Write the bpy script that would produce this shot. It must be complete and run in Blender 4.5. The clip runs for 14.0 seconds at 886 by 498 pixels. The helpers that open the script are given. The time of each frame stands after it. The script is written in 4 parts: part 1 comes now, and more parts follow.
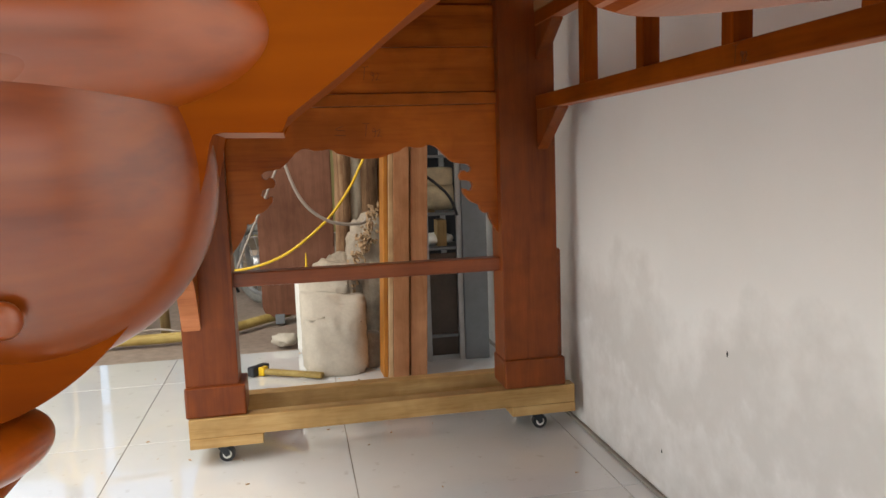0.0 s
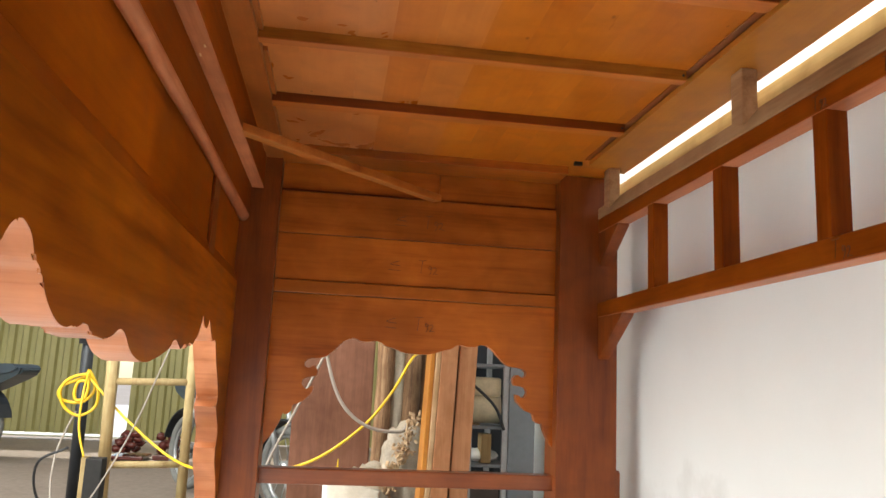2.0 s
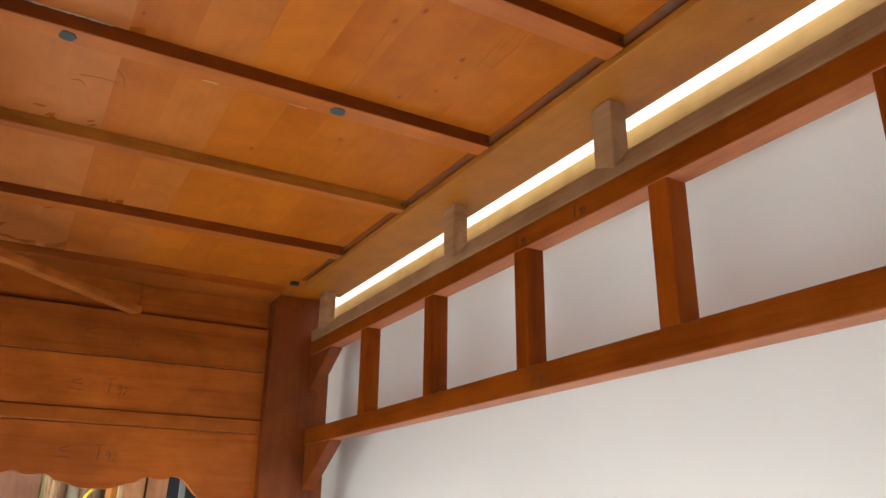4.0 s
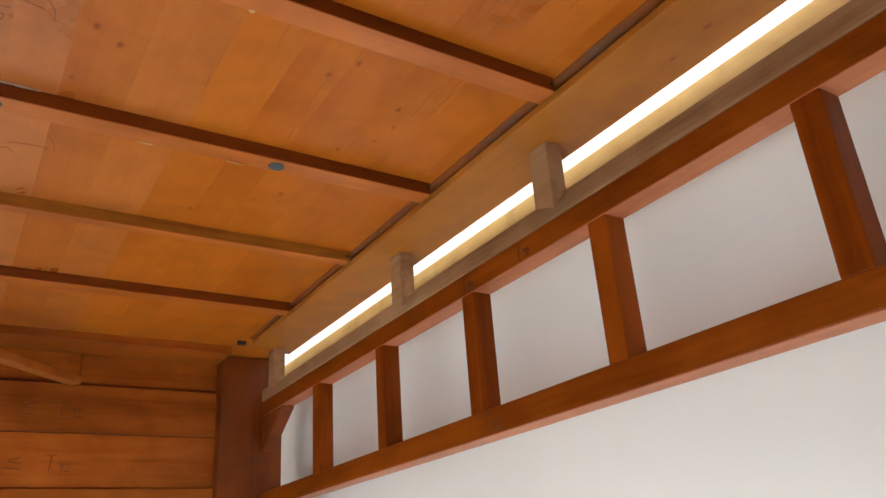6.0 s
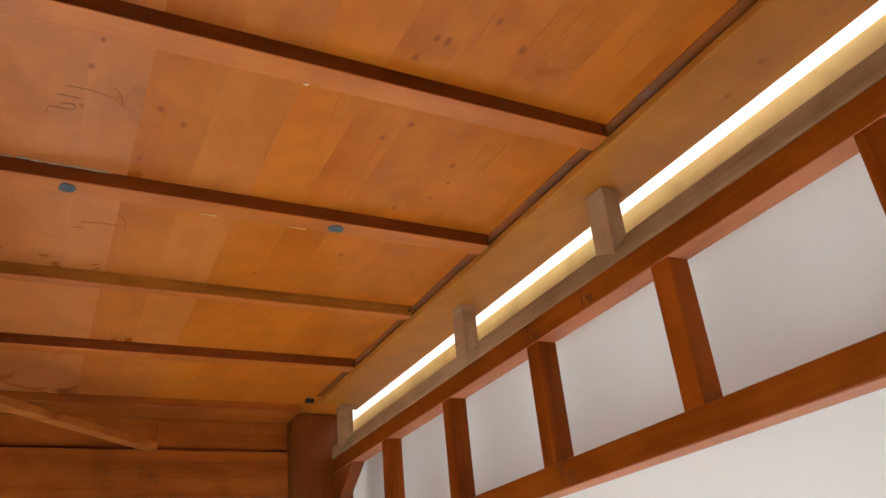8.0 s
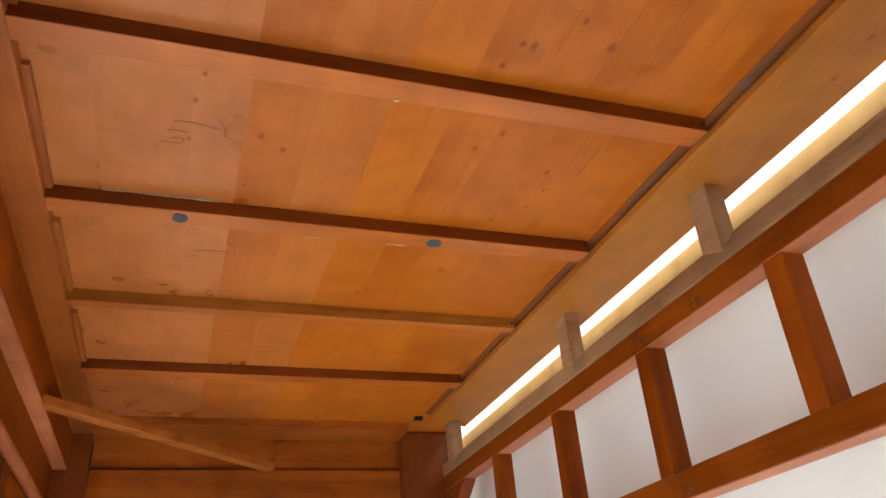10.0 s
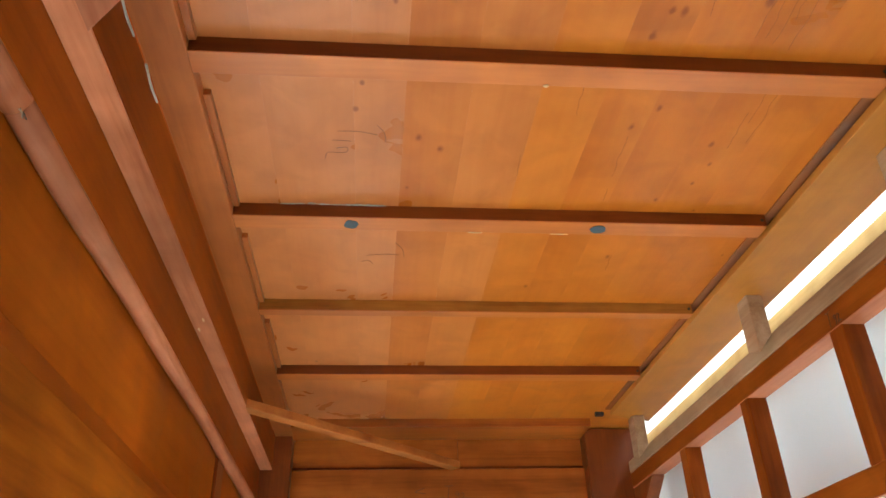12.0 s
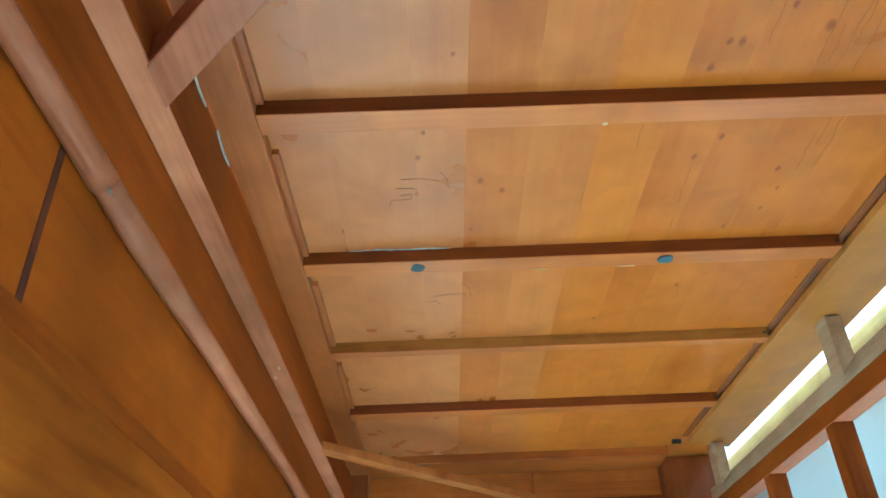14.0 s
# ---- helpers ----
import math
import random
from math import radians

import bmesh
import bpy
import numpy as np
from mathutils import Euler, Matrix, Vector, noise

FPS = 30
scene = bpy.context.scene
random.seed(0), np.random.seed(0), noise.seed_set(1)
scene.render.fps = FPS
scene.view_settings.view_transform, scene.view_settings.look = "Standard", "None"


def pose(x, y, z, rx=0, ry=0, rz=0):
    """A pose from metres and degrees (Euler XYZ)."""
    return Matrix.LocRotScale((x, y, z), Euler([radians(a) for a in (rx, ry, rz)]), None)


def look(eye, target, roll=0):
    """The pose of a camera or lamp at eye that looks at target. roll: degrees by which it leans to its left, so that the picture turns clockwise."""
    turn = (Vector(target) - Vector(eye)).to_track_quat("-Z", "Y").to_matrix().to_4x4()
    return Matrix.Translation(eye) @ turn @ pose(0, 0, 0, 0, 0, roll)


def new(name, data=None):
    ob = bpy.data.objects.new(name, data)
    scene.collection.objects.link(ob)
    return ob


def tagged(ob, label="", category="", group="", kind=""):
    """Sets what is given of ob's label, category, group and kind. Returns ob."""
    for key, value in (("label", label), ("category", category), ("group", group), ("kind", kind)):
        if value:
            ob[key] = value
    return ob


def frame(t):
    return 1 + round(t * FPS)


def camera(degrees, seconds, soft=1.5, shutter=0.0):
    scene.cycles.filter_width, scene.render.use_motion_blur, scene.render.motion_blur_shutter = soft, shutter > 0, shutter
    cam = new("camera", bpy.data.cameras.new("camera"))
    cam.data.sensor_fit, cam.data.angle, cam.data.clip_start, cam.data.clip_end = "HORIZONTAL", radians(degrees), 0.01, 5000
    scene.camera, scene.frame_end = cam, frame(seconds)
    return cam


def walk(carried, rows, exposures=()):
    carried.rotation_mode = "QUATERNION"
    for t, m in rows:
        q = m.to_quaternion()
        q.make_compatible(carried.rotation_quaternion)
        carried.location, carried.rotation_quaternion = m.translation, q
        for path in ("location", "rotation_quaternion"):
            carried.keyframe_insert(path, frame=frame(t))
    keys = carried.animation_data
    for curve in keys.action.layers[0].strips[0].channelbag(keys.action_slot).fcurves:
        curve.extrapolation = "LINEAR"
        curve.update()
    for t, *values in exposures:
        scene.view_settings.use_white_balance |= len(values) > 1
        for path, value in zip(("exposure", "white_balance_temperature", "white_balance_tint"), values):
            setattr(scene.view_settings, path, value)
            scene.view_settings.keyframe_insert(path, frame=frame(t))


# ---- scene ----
cam = camera(60.38, 14.0)
PATH = [
    (0, (0.1798, 0.0394, 0.8026), (0.5541, 1.9892, 0.5616), -1.98),
    (0.1, (0.1843, 0.0466, 0.7983), (0.5625, 1.9990, 0.5852), -1.72),
    (0.2, (0.1847, 0.0639, 0.7960), (0.5690, 2.0182, 0.6148), -1.55),
    (0.3, (0.1872, 0.0731, 0.7936), (0.5701, 2.0307, 0.6476), -1.40),
    (0.5, (0.1981, 0.0916, 0.7840), (0.5660, 2.0569, 0.7350), -1.31),
    (1, (0.1950, 0.1356, 0.7710), (0.5327, 2.0972, 0.9665), -0.40),
    (1.5, (0.1824, 0.1433, 0.7515), (0.4685, 2.0972, 1.0681), 1.24),
    (2, (0.1700, 0.1549, 0.7369), (0.4332, 2.1073, 1.0817), 2.61),
    (2.5, (0.1680, 0.1760, 0.7361), (0.5483, 2.0973, 1.1407), 3.08),
    (3, (0.1766, 0.1939, 0.7339), (0.7422, 2.0321, 1.2827), 2.60),
    (3.5, (0.1794, 0.2009, 0.7403), (0.9325, 1.9387, 1.3828), 1.14),
    (4, (0.1827, 0.1991, 0.7371), (1.1040, 1.8377, 1.4201), 0.70),
    (6.5, (0.1887, 0.1977, 0.7366), (1.1957, 1.7149, 1.5635), -4.61),
    (7, (0.1857, 0.1954, 0.7431), (1.1480, 1.7256, 1.5990), -5.01),
    (7.5, (0.1810, 0.1963, 0.7425), (1.0952, 1.7398, 1.6267), -5.47),
    (8, (0.1838, 0.1936, 0.7492), (1.0481, 1.7505, 1.6598), -5.69),
    (10.5, (0.1926, 0.2055, 0.7340), (0.7071, 1.8667, 1.7219), -4.36),
    (11, (0.2008, 0.2124, 0.7194), (0.5920, 1.9047, 1.7108), -3.62),
    (11.5, (0.2019, 0.2077, 0.7180), (0.4776, 1.9196, 1.7146), -2.78),
    (12, (0.1983, 0.2025, 0.7215), (0.3780, 1.9183, 1.7333), -2.01),
    (12.5, (0.1925, 0.2036, 0.7199), (0.3027, 1.9121, 1.7537), -1.60),
    (13, (0.1885, 0.1980, 0.7206), (0.2490, 1.8935, 1.7796), -1.47),
    (13.5, (0.1855, 0.1921, 0.7297), (0.2162, 1.8804, 1.8014), -1.90),
    (14, (0.1887, 0.1846, 0.7340), (0.2144, 1.8713, 1.8083), -2.53),
]
EXPOSURES = [(0.0, -0.06, 6900, 9), (0.6, 0.28, 6850, 8), (1.2, 0.64, 6650, 6), (1.6, 0.8, 6600, 5), (3.0, 0.85, 6500, 4), (6.3, 0.87, 6350, 3), (8.2, 0.93, 6350, 4), (10.3, 1.15, 6400, 5), (11.2, 1.32, 6250, 4), (12.0, 1.47, 5600, -5), (12.4, 1.54, 5250, -11), (13.0, 1.6, 4550, -26), (14.0, 1.65, 3900, -34)]
walk(cam, [(t, look(eye, aim, roll)) for t, eye, aim, roll in PATH], EXPOSURES)

# ---- world and light ----
K = 0.9  # metres in one unit of the plan below

world = bpy.data.worlds.new("sky")
scene.world = world
world.use_nodes = True
wn = world.node_tree.nodes
sky = wn.new("ShaderNodeTexSky")
sky.sky_type, sky.sun_disc = "NISHITA", False
sky.sun_elevation, sky.sun_rotation = radians(52), radians(-50)
wn["Background"].inputs["Strength"].default_value = 0.15
world.node_tree.links.new(sky.outputs[0], wn["Background"].inputs["Color"])

sun = new("sun", bpy.data.lights.new("sun", "SUN"))
sun.data.energy, sun.data.angle, sun.data.color = 3.0, radians(0.5), (1.0, 0.95, 0.87)
sun.matrix_world = look((0, 0, 0), (math.sin(radians(50)) * 0.62, -math.cos(radians(50)) * 0.62, -0.79))


def daylight_lamp(name, at, to, w, h, watts, colour):
    """An area lamp that stands in for daylight entering the hall."""
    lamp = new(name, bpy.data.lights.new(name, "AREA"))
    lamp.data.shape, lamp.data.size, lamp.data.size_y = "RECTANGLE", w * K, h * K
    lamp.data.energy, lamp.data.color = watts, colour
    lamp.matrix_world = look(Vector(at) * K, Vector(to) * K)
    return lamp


DAY = (1.0, 0.985, 0.965)
daylight_lamp("west_opening_light", (-5.9, -1.2, 1.35), (0, -1.2, 1.0), 5.2, 2.5, 150, DAY)
daylight_lamp("south_opening_light", (-1.6, -3.85, 1.35), (-0.6, 0, 1.1), 4.4, 2.4, 28, DAY)
# Lamps added under the roof; no roof opening is seen.
daylight_lamp("roof_fill_front", (-2.7, 0.2, 4.3), (-2.7, 0.2, 0.0), 3.4, 6.0, 290, DAY)
daylight_lamp("roof_fill_wall", (0.25, 0.5, 4.3), (0.25, 0.5, 0.0), 1.4, 2.6, 15, DAY)

# ---- materials ----
def material(name):
    m = bpy.data.materials.new(name)
    m.use_nodes = True
    n, l = m.node_tree.nodes, m.node_tree.links
    return m, n, l, n["Principled BSDF"]


def ramp(n, l, fac, stops):
    r = n.new("ShaderNodeValToRGB")
    e = r.color_ramp.elements
    while len(e) < len(stops):
        e.new(0.5)
    for el, (p, c) in zip(e, stops):
        el.position, el.color = p, (*c, 1)
    l.new(fac, r.inputs[0])
    return r.outputs[0]


def noise_at(n, l, vec, scale, detail=4.0, rough=0.55, dist=0.0):
    t = n.new("ShaderNodeTexNoise")
    t.inputs["Scale"].default_value, t.inputs["Detail"].default_value = scale, detail
    t.inputs["Roughness"].default_value, t.inputs["Distortion"].default_value = rough, dist
    l.new(vec, t.inputs["Vector"])
    return t.outputs["Fac"]


def mix(n, l, fac, a, b, how="MIX"):
    x = n.new("ShaderNodeMix")
    x.data_type, x.blend_type = "RGBA", how
    for sock, v in ((x.inputs[0], fac), (x.inputs[6], a), (x.inputs[7], b)):
        if hasattr(v, "is_output"):
            l.new(v, sock)
        elif isinstance(v, tuple):
            sock.default_value = (*v, 1)
        else:
            sock.default_value = v
    return x.outputs[2]


def maths(n, l, op, a, b=0.0, clamp=False):
    x = n.new("ShaderNodeMath")
    x.operation, x.use_clamp = op, clamp
    for sock, v in ((x.inputs[0], a), (x.inputs[1], b)):
        if hasattr(v, "is_output"):
            l.new(v, sock)
        else:
            sock.default_value = v
    return x.outputs[0]


def bump(n, l, bsdf, height, strength, distance):
    b = n.new("ShaderNodeBump")
    b.inputs["Strength"].default_value, b.inputs["Distance"].default_value = strength, distance
    l.new(height, b.inputs["Height"])
    l.new(b.outputs[0], bsdf.inputs["Normal"])


def wood(name, light, mid, dark, axis="Y", rough=0.42, vary=0.35, knots=(), stain=0.3, coat=0.0, grain=1.0, gloss=0.25, swirl=1.2):
    """Stained timber with its grain along axis; knots: places in the plan on a board's face."""
    m, n, l, p = material(name)
    co = n.new("ShaderNodeTexCoord").outputs["Object"]
    info = n.new("ShaderNodeObjectInfo").outputs["Random"]
    shift = n.new("ShaderNodeCombineXYZ")
    for i in range(3):
        l.new(maths(n, l, "MULTIPLY", info, 7.0 + 3 * i), shift.inputs[i])
    add = n.new("ShaderNodeVectorMath")
    l.new(co, add.inputs[0]), l.new(shift.outputs[0], add.inputs[1])
    stretch = n.new("ShaderNodeMapping")
    stretch.inputs["Scale"].default_value = [1.0 if a == axis else 14.0 for a in "XYZ"]
    l.new(add.outputs[0], stretch.inputs[0])
    v = stretch.outputs[0]
    fine = noise_at(n, l, v, 14.0 * grain, 3.0, 0.55)
    band = noise_at(n, l, v, 1.3 * grain, 3.0, 0.5, swirl)
    big = noise_at(n, l, add.outputs[0], 2.6, 3.0, 0.55)
    tone = maths(n, l, "ADD", maths(n, l, "MULTIPLY", fine, 0.34), maths(n, l, "MULTIPLY", band, 0.66))
    col = ramp(n, l, tone, [(0.30, dark), (0.48, mid), (0.70, light)])
    warm = ramp(n, l, big, [(0.35, tuple(c * (1 - stain) for c in (1.0, 0.93, 0.85))), (0.65, (1.0, 1.0, 1.0))])
    col = mix(n, l, 1.0, col, warm, "MULTIPLY")
    cloud = noise_at(n, l, add.outputs[0], 13.0, 3.0, 0.5, 0.6)
    col = mix(n, l, 1.0, col, ramp(n, l, cloud, [(0.36, (0.86, 0.83, 0.80)), (0.64, (1.05, 1.06, 1.08))]), "MULTIPLY")
    own = maths(n, l, "ADD", maths(n, l, "MULTIPLY", info, vary), 1.0 - vary * 0.6)
    hue = n.new("ShaderNodeHueSaturation")
    l.new(own, hue.inputs["Value"]), l.new(col, hue.inputs["Color"])
    col = hue.outputs[0]
    if knots:
        mark = None
        wobble = n.new("ShaderNodeTexNoise")
        wobble.inputs["Scale"].default_value, wobble.inputs["Detail"].default_value = 60.0, 3.0
        l.new(co, wobble.inputs["Vector"])
        for kx, ky, kz, kr in knots:
            d = n.new("ShaderNodeVectorMath")
            d.operation = "SUBTRACT"
            l.new(co, d.inputs[0])
            d.inputs[1].default_value = ((kx - ALTAR[0]) * K, (ky - ALTAR[1]) * K, (kz - ALTAR[2]) * K)
            flat = n.new("ShaderNodeVectorMath")
            flat.operation = "MULTIPLY"
            flat.inputs[1].default_value = (1.0, 0.62, 1.0) if axis == "Y" else (1.0, 1.0, 0.6)
            l.new(d.outputs[0], flat.inputs[0])
            ln = n.new("ShaderNodeVectorMath")
            ln.operation = "LENGTH"
            l.new(flat.outputs[0], ln.inputs[0])
            far = maths(n, l, "ADD", ln.outputs["Value"], maths(n, l, "MULTIPLY", maths(n, l, "SUBTRACT", wobble.outputs["Fac"], 0.5), kr * 1.2 * K))
            r = n.new("ShaderNodeMapRange")
            r.interpolation_type = "SMOOTHSTEP"
            r.inputs["From Min"].default_value, r.inputs["From Max"].default_value = kr * 0.85 * K, kr * 0.15 * K
            l.new(far, r.inputs["Value"])
            mark = r.outputs[0] if mark is None else maths(n, l, "MAXIMUM", mark, r.outputs[0])
        col = mix(n, l, maths(n, l, "MULTIPLY", mark, 0.8), col, (0.20, 0.038, 0.004))
    l.new(col, p.inputs["Base Color"])
    l.new(maths(n, l, "ADD", maths(n, l, "MULTIPLY", maths(n, l, "ADD", big, cloud), 0.16), rough - 0.16), p.inputs["Roughness"])
    p.inputs["Coat Weight"].default_value, p.inputs["Coat Roughness"].default_value = coat, 0.3
    p.inputs["Specular IOR Level"].default_value = gloss
    waves = noise_at(n, l, add.outputs[0], 7.0, 2.0)
    bump(n, l, p, maths(n, l, "ADD", maths(n, l, "MULTIPLY", band, 0.6), maths(n, l, "MULTIPLY", waves, 0.8)), 0.12, 0.004)
    return m


def plain(name, colour, rough=0.5, metal=0.0, vary=0.15, scale=9.0, relief=0.0, trans=0.0):
    m, n, l, p = material(name)
    co = n.new("ShaderNodeTexCoord").outputs["Object"]
    f = noise_at(n, l, co, scale, 5.0)
    g = noise_at(n, l, co, scale * 9, 3.0)
    f2 = maths(n, l, "ADD", maths(n, l, "MULTIPLY", f, 0.7), maths(n, l, "MULTIPLY", g, 0.3))
    l.new(ramp(n, l, f2, [(0.3, tuple(c * (1 - vary) for c in colour)), (0.7, tuple(min(1, c * (1 + vary)) for c in colour))]), p.inputs["Base Color"])
    p.inputs["Roughness"].default_value, p.inputs["Metallic"].default_value = rough, metal
    if relief:
        bump(n, l, p, f2, 0.5, relief)
    return m


ALTAR = (0.40, 1.20, 0.170)  # foot of the altar table in the plan
CEILING_KNOTS = [(x, y, 1.4335, r) for x, y, r in (
    (0.5375, 0.7795, 0.0062), (0.5516, 0.7804, 0.0078), (0.5270, 0.8168, 0.0075), (0.5760, 0.9369, 0.0062), (0.5517, 0.9747, 0.0075), (0.6721, 1.0042, 0.0062),
    (0.6867, 1.0505, 0.0052), (0.6793, 1.0960, 0.0050), (0.6390, 1.1401, 0.0062), (0.7079, 1.1666, 0.0045), (0.6400, 0.7615, 0.0080), (0.5912, 0.7326, 0.0052),
    (0.6134, 1.3130, 0.0065), (0.4929, 1.4235, 0.0055), (0.8100, 1.3003, 0.0045), (0.1000, 1.7848, 0.0050),
    (0.2025, 0.9107, 0.0042), (0.1946, 0.9576, 0.0052), (0.2756, 1.0091, 0.0066), (0.3051, 1.0328, 0.0080), (0.2654, 1.1240, 0.0050), (0.2380, 0.7852, 0.0048))]
WOOD_TOP = wood("amber_pine_board", (0.575, 0.180, 0.0165), (0.54, 0.154, 0.0115), (0.485, 0.126, 0.008), "Y", 0.33, 0.015, CEILING_KNOTS[:16], 0.15, 0.0, 0.5, 0.3, 0.4)
# Pinker boards: their own tone plus the varnish's sheen put into colour.
WOOD_TOP_MID = wood("orange_pine_board", (0.58, 0.196, 0.038), (0.54, 0.167, 0.028), (0.485, 0.136, 0.021), "Y", 0.32, 0.015, CEILING_KNOTS[15:], 0.15, 0.0, 0.5, 0.3, 0.4)
WOOD_TOP_ROSE = wood("pine_board_with_rosy_sheen", (0.585, 0.210, 0.056), (0.55, 0.184, 0.044), (0.495, 0.152, 0.033), "Y", 0.30, 0.02, CEILING_KNOTS[15:], 0.15, 0.0, 0.5, 0.5, 0.4)
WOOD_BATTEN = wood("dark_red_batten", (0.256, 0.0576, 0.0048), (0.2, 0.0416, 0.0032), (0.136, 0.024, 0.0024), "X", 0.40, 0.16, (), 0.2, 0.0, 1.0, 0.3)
# Amber for batten undersides: floor light put into colour against the dark sides.
WOOD_BATTEN_LIT = wood("lit_amber_underside", (0.66, 0.205, 0.028), (0.57, 0.160, 0.017), (0.46, 0.115, 0.010), "X", 0.36, 0.12, (), 0.22, 0.0, 0.7, 0.7)
WOOD_RAIL = wood("deep_orange_rail", (0.357, 0.08925, 0.00595), (0.289, 0.0646, 0.0034), (0.1955, 0.0374, 0.0017), "Y", 0.38, 0.14, (), 0.32, 0.0, 1.0, 0.15)
WOOD_BATTEN_Y = wood("olive_brown_batten", (0.48, 0.195, 0.026), (0.34, 0.120, 0.014), (0.12, 0.036, 0.004), "X", 0.45, 0.1, (), 0.2, 0.1)
WOOD_X = wood("red_brown_board_across", (0.5766, 0.1655, 0.0186), (0.4836, 0.1228, 0.01209), (0.3162, 0.0651, 0.00558), "X", 0.36, 0.22, (), 0.38, 0.0, 0.7, 0.3, 1.8)
WOOD_Y = wood("red_brown_board_along", (0.50, 0.126, 0.009), (0.41, 0.088, 0.006), (0.28, 0.048, 0.003), "Y", 0.38, 0.18, (), 0.32, 0.0)
WOOD_BROWN = wood("brown_varnished_board", (0.47, 0.142, 0.026), (0.40, 0.112, 0.018), (0.29, 0.072, 0.010), "Y", 0.34, 0.1, (), 0.3, 0.0, 0.7, 0.5, 2.0)
WOOD_BEAM = wood("deep_brown_beam", (0.38, 0.090, 0.005), (0.31, 0.066, 0.003), (0.21, 0.038, 0.002), "Y", 0.44, 0.12, (), 0.34, 0.0, 0.6, 0.06, 2.0)
WOOD_BRACE = wood("light_orange_brace", (0.54, 0.185, 0.036), (0.46, 0.145, 0.025), (0.33, 0.090, 0.013), "X", 0.45, 0.1, (), 0.2, 0.0)
WOOD_PANEL = wood("golden_brown_panel", (0.50, 0.130, 0.005), (0.40, 0.095, 0.003), (0.24, 0.048, 0.002), "Y", 0.40, 0.1, (), 0.40, 0.0, 0.34, 0.1, 2.2)
WOOD_APRON = wood("swirling_golden_apron", (0.62, 0.198, 0.010), (0.46, 0.125, 0.006), (0.27, 0.058, 0.003), "Y", 0.36, 0.1, (), 0.42, 0.0, 0.46, 0.15, 3.2)
WOOD_Z = wood("red_brown_post", (0.306, 0.0748, 0.0102), (0.238, 0.05355, 0.00765), (0.1615, 0.0323, 0.00425), "Z", 0.38, 0.16,
              [(0.85, 2.26, 1.28, 0.05), (0.91, 2.26, 1.30, 0.06), (0.95, 2.26, 1.22, 0.06), (0.89, 2.26, 1.36, 0.05)], 0.32, 0.0, 1.0, 0.35)
WOOD_STRETCHER = wood("mahogany_stretcher", (0.30, 0.080, 0.022), (0.24, 0.060, 0.016), (0.16, 0.036, 0.009), "X", 0.35, 0.1, (), 0.25, 0.0, 1.0, 0.5)
WOOD_EDGE = wood("pale_pink_wood", (0.58, 0.222, 0.110), (0.50, 0.175, 0.076), (0.36, 0.105, 0.038), "Y", 0.45, 0.1, (), 0.3, 0.0)
# Pale wood with floor light in its colour, for beam underside and bead.
WOOD_FLOOR_LIT = wood("pale_floor_lit_edge", (0.72, 0.290, 0.140), (0.62, 0.220, 0.092), (0.44, 0.130, 0.044), "Y", 0.46, 0.12, (), 0.45, 0.0, 1.0, 0.2, 2.0)
WOOD_SAWN = wood("pink_sawn_edge", (0.64, 0.245, 0.105), (0.55, 0.190, 0.072), (0.39, 0.115, 0.036), "X", 0.42, 0.1, (), 0.4, 0.1)
WOOD_SLAT = wood("deep_orange_slat", (0.328, 0.0738, 0.00492), (0.2624, 0.05412, 0.00328), (0.1722, 0.03116, 0.00164), "Z", 0.42, 0.14, (), 0.32, 0.0, 1.0, 0.1)
WALL_CREAM = wood("cream_bounce_strip", (0.66, 0.49, 0.215), (0.60, 0.43, 0.17), (0.52, 0.36, 0.125), "Y", 0.6, 0.05, (), 0.08)
WOOD_BACK = wood("tan_plywood", (0.53, 0.215, 0.030), (0.47, 0.172, 0.020), (0.40, 0.132, 0.013), "Y", 0.42, 0.1, [(0.906, 0.657, 1.4115, 0.007), (0.916, 0.722, 1.4115, 0.006)], 0.18, 0.0, 0.6, 0.5)
WOOD_GREY = wood("raw_tan_brown_timber", (0.50, 0.31, 0.17), (0.42, 0.24, 0.12), (0.29, 0.15, 0.07), "Y", 0.6, 0.15)
WOOD_SKID = wood("raw_pine_beam", (0.68, 0.47, 0.22), (0.58, 0.37, 0.15), (0.42, 0.24, 0.08), "X", 0.6, 0.15)
WOOD_CARVED = wood("glossy_carved_wood", (0.44, 0.098, 0.005), (0.33, 0.063, 0.003), (0.15, 0.024, 0.002), "X", 0.28, 0.06, (), 0.5, 0.7, 2.2, 0.5, 2.5)
# Copy of the carved wood without gloss, so reflections don't grey the board.
WOOD_CARVED_DULL = wood("dull_carved_wood", (0.50, 0.120, 0.005), (0.38, 0.078, 0.003), (0.20, 0.034, 0.002), "X", 0.62, 0.06, (), 0.45, 0.0, 1.6, 0.04, 2.5)
WOOD_PLANK = wood("new_pinkish_plank", (0.66, 0.34, 0.18), (0.58, 0.275, 0.135), (0.48, 0.21, 0.09), "Z", 0.55, 0.2)
WOOD_ORANGE = wood("orange_board_edge", (0.62, 0.28, 0.06), (0.54, 0.22, 0.04), (0.42, 0.15, 0.02), "Z", 0.5, 0.1)
WOOD_NEW = wood("cream_sapwood_edge", (0.80, 0.58, 0.36), (0.74, 0.50, 0.28), (0.62, 0.38, 0.19), "Z", 0.6, 0.1)
WOOD_PALE = wood("pale_pole_timber", (0.52, 0.41, 0.22), (0.44, 0.33, 0.16), (0.32, 0.22, 0.10), "Z", 0.6, 0.15)
WOOD_PALE_Y = wood("pale_bamboo", (0.62, 0.50, 0.20), (0.52, 0.40, 0.14), (0.36, 0.26, 0.08), "X", 0.5, 0.15)
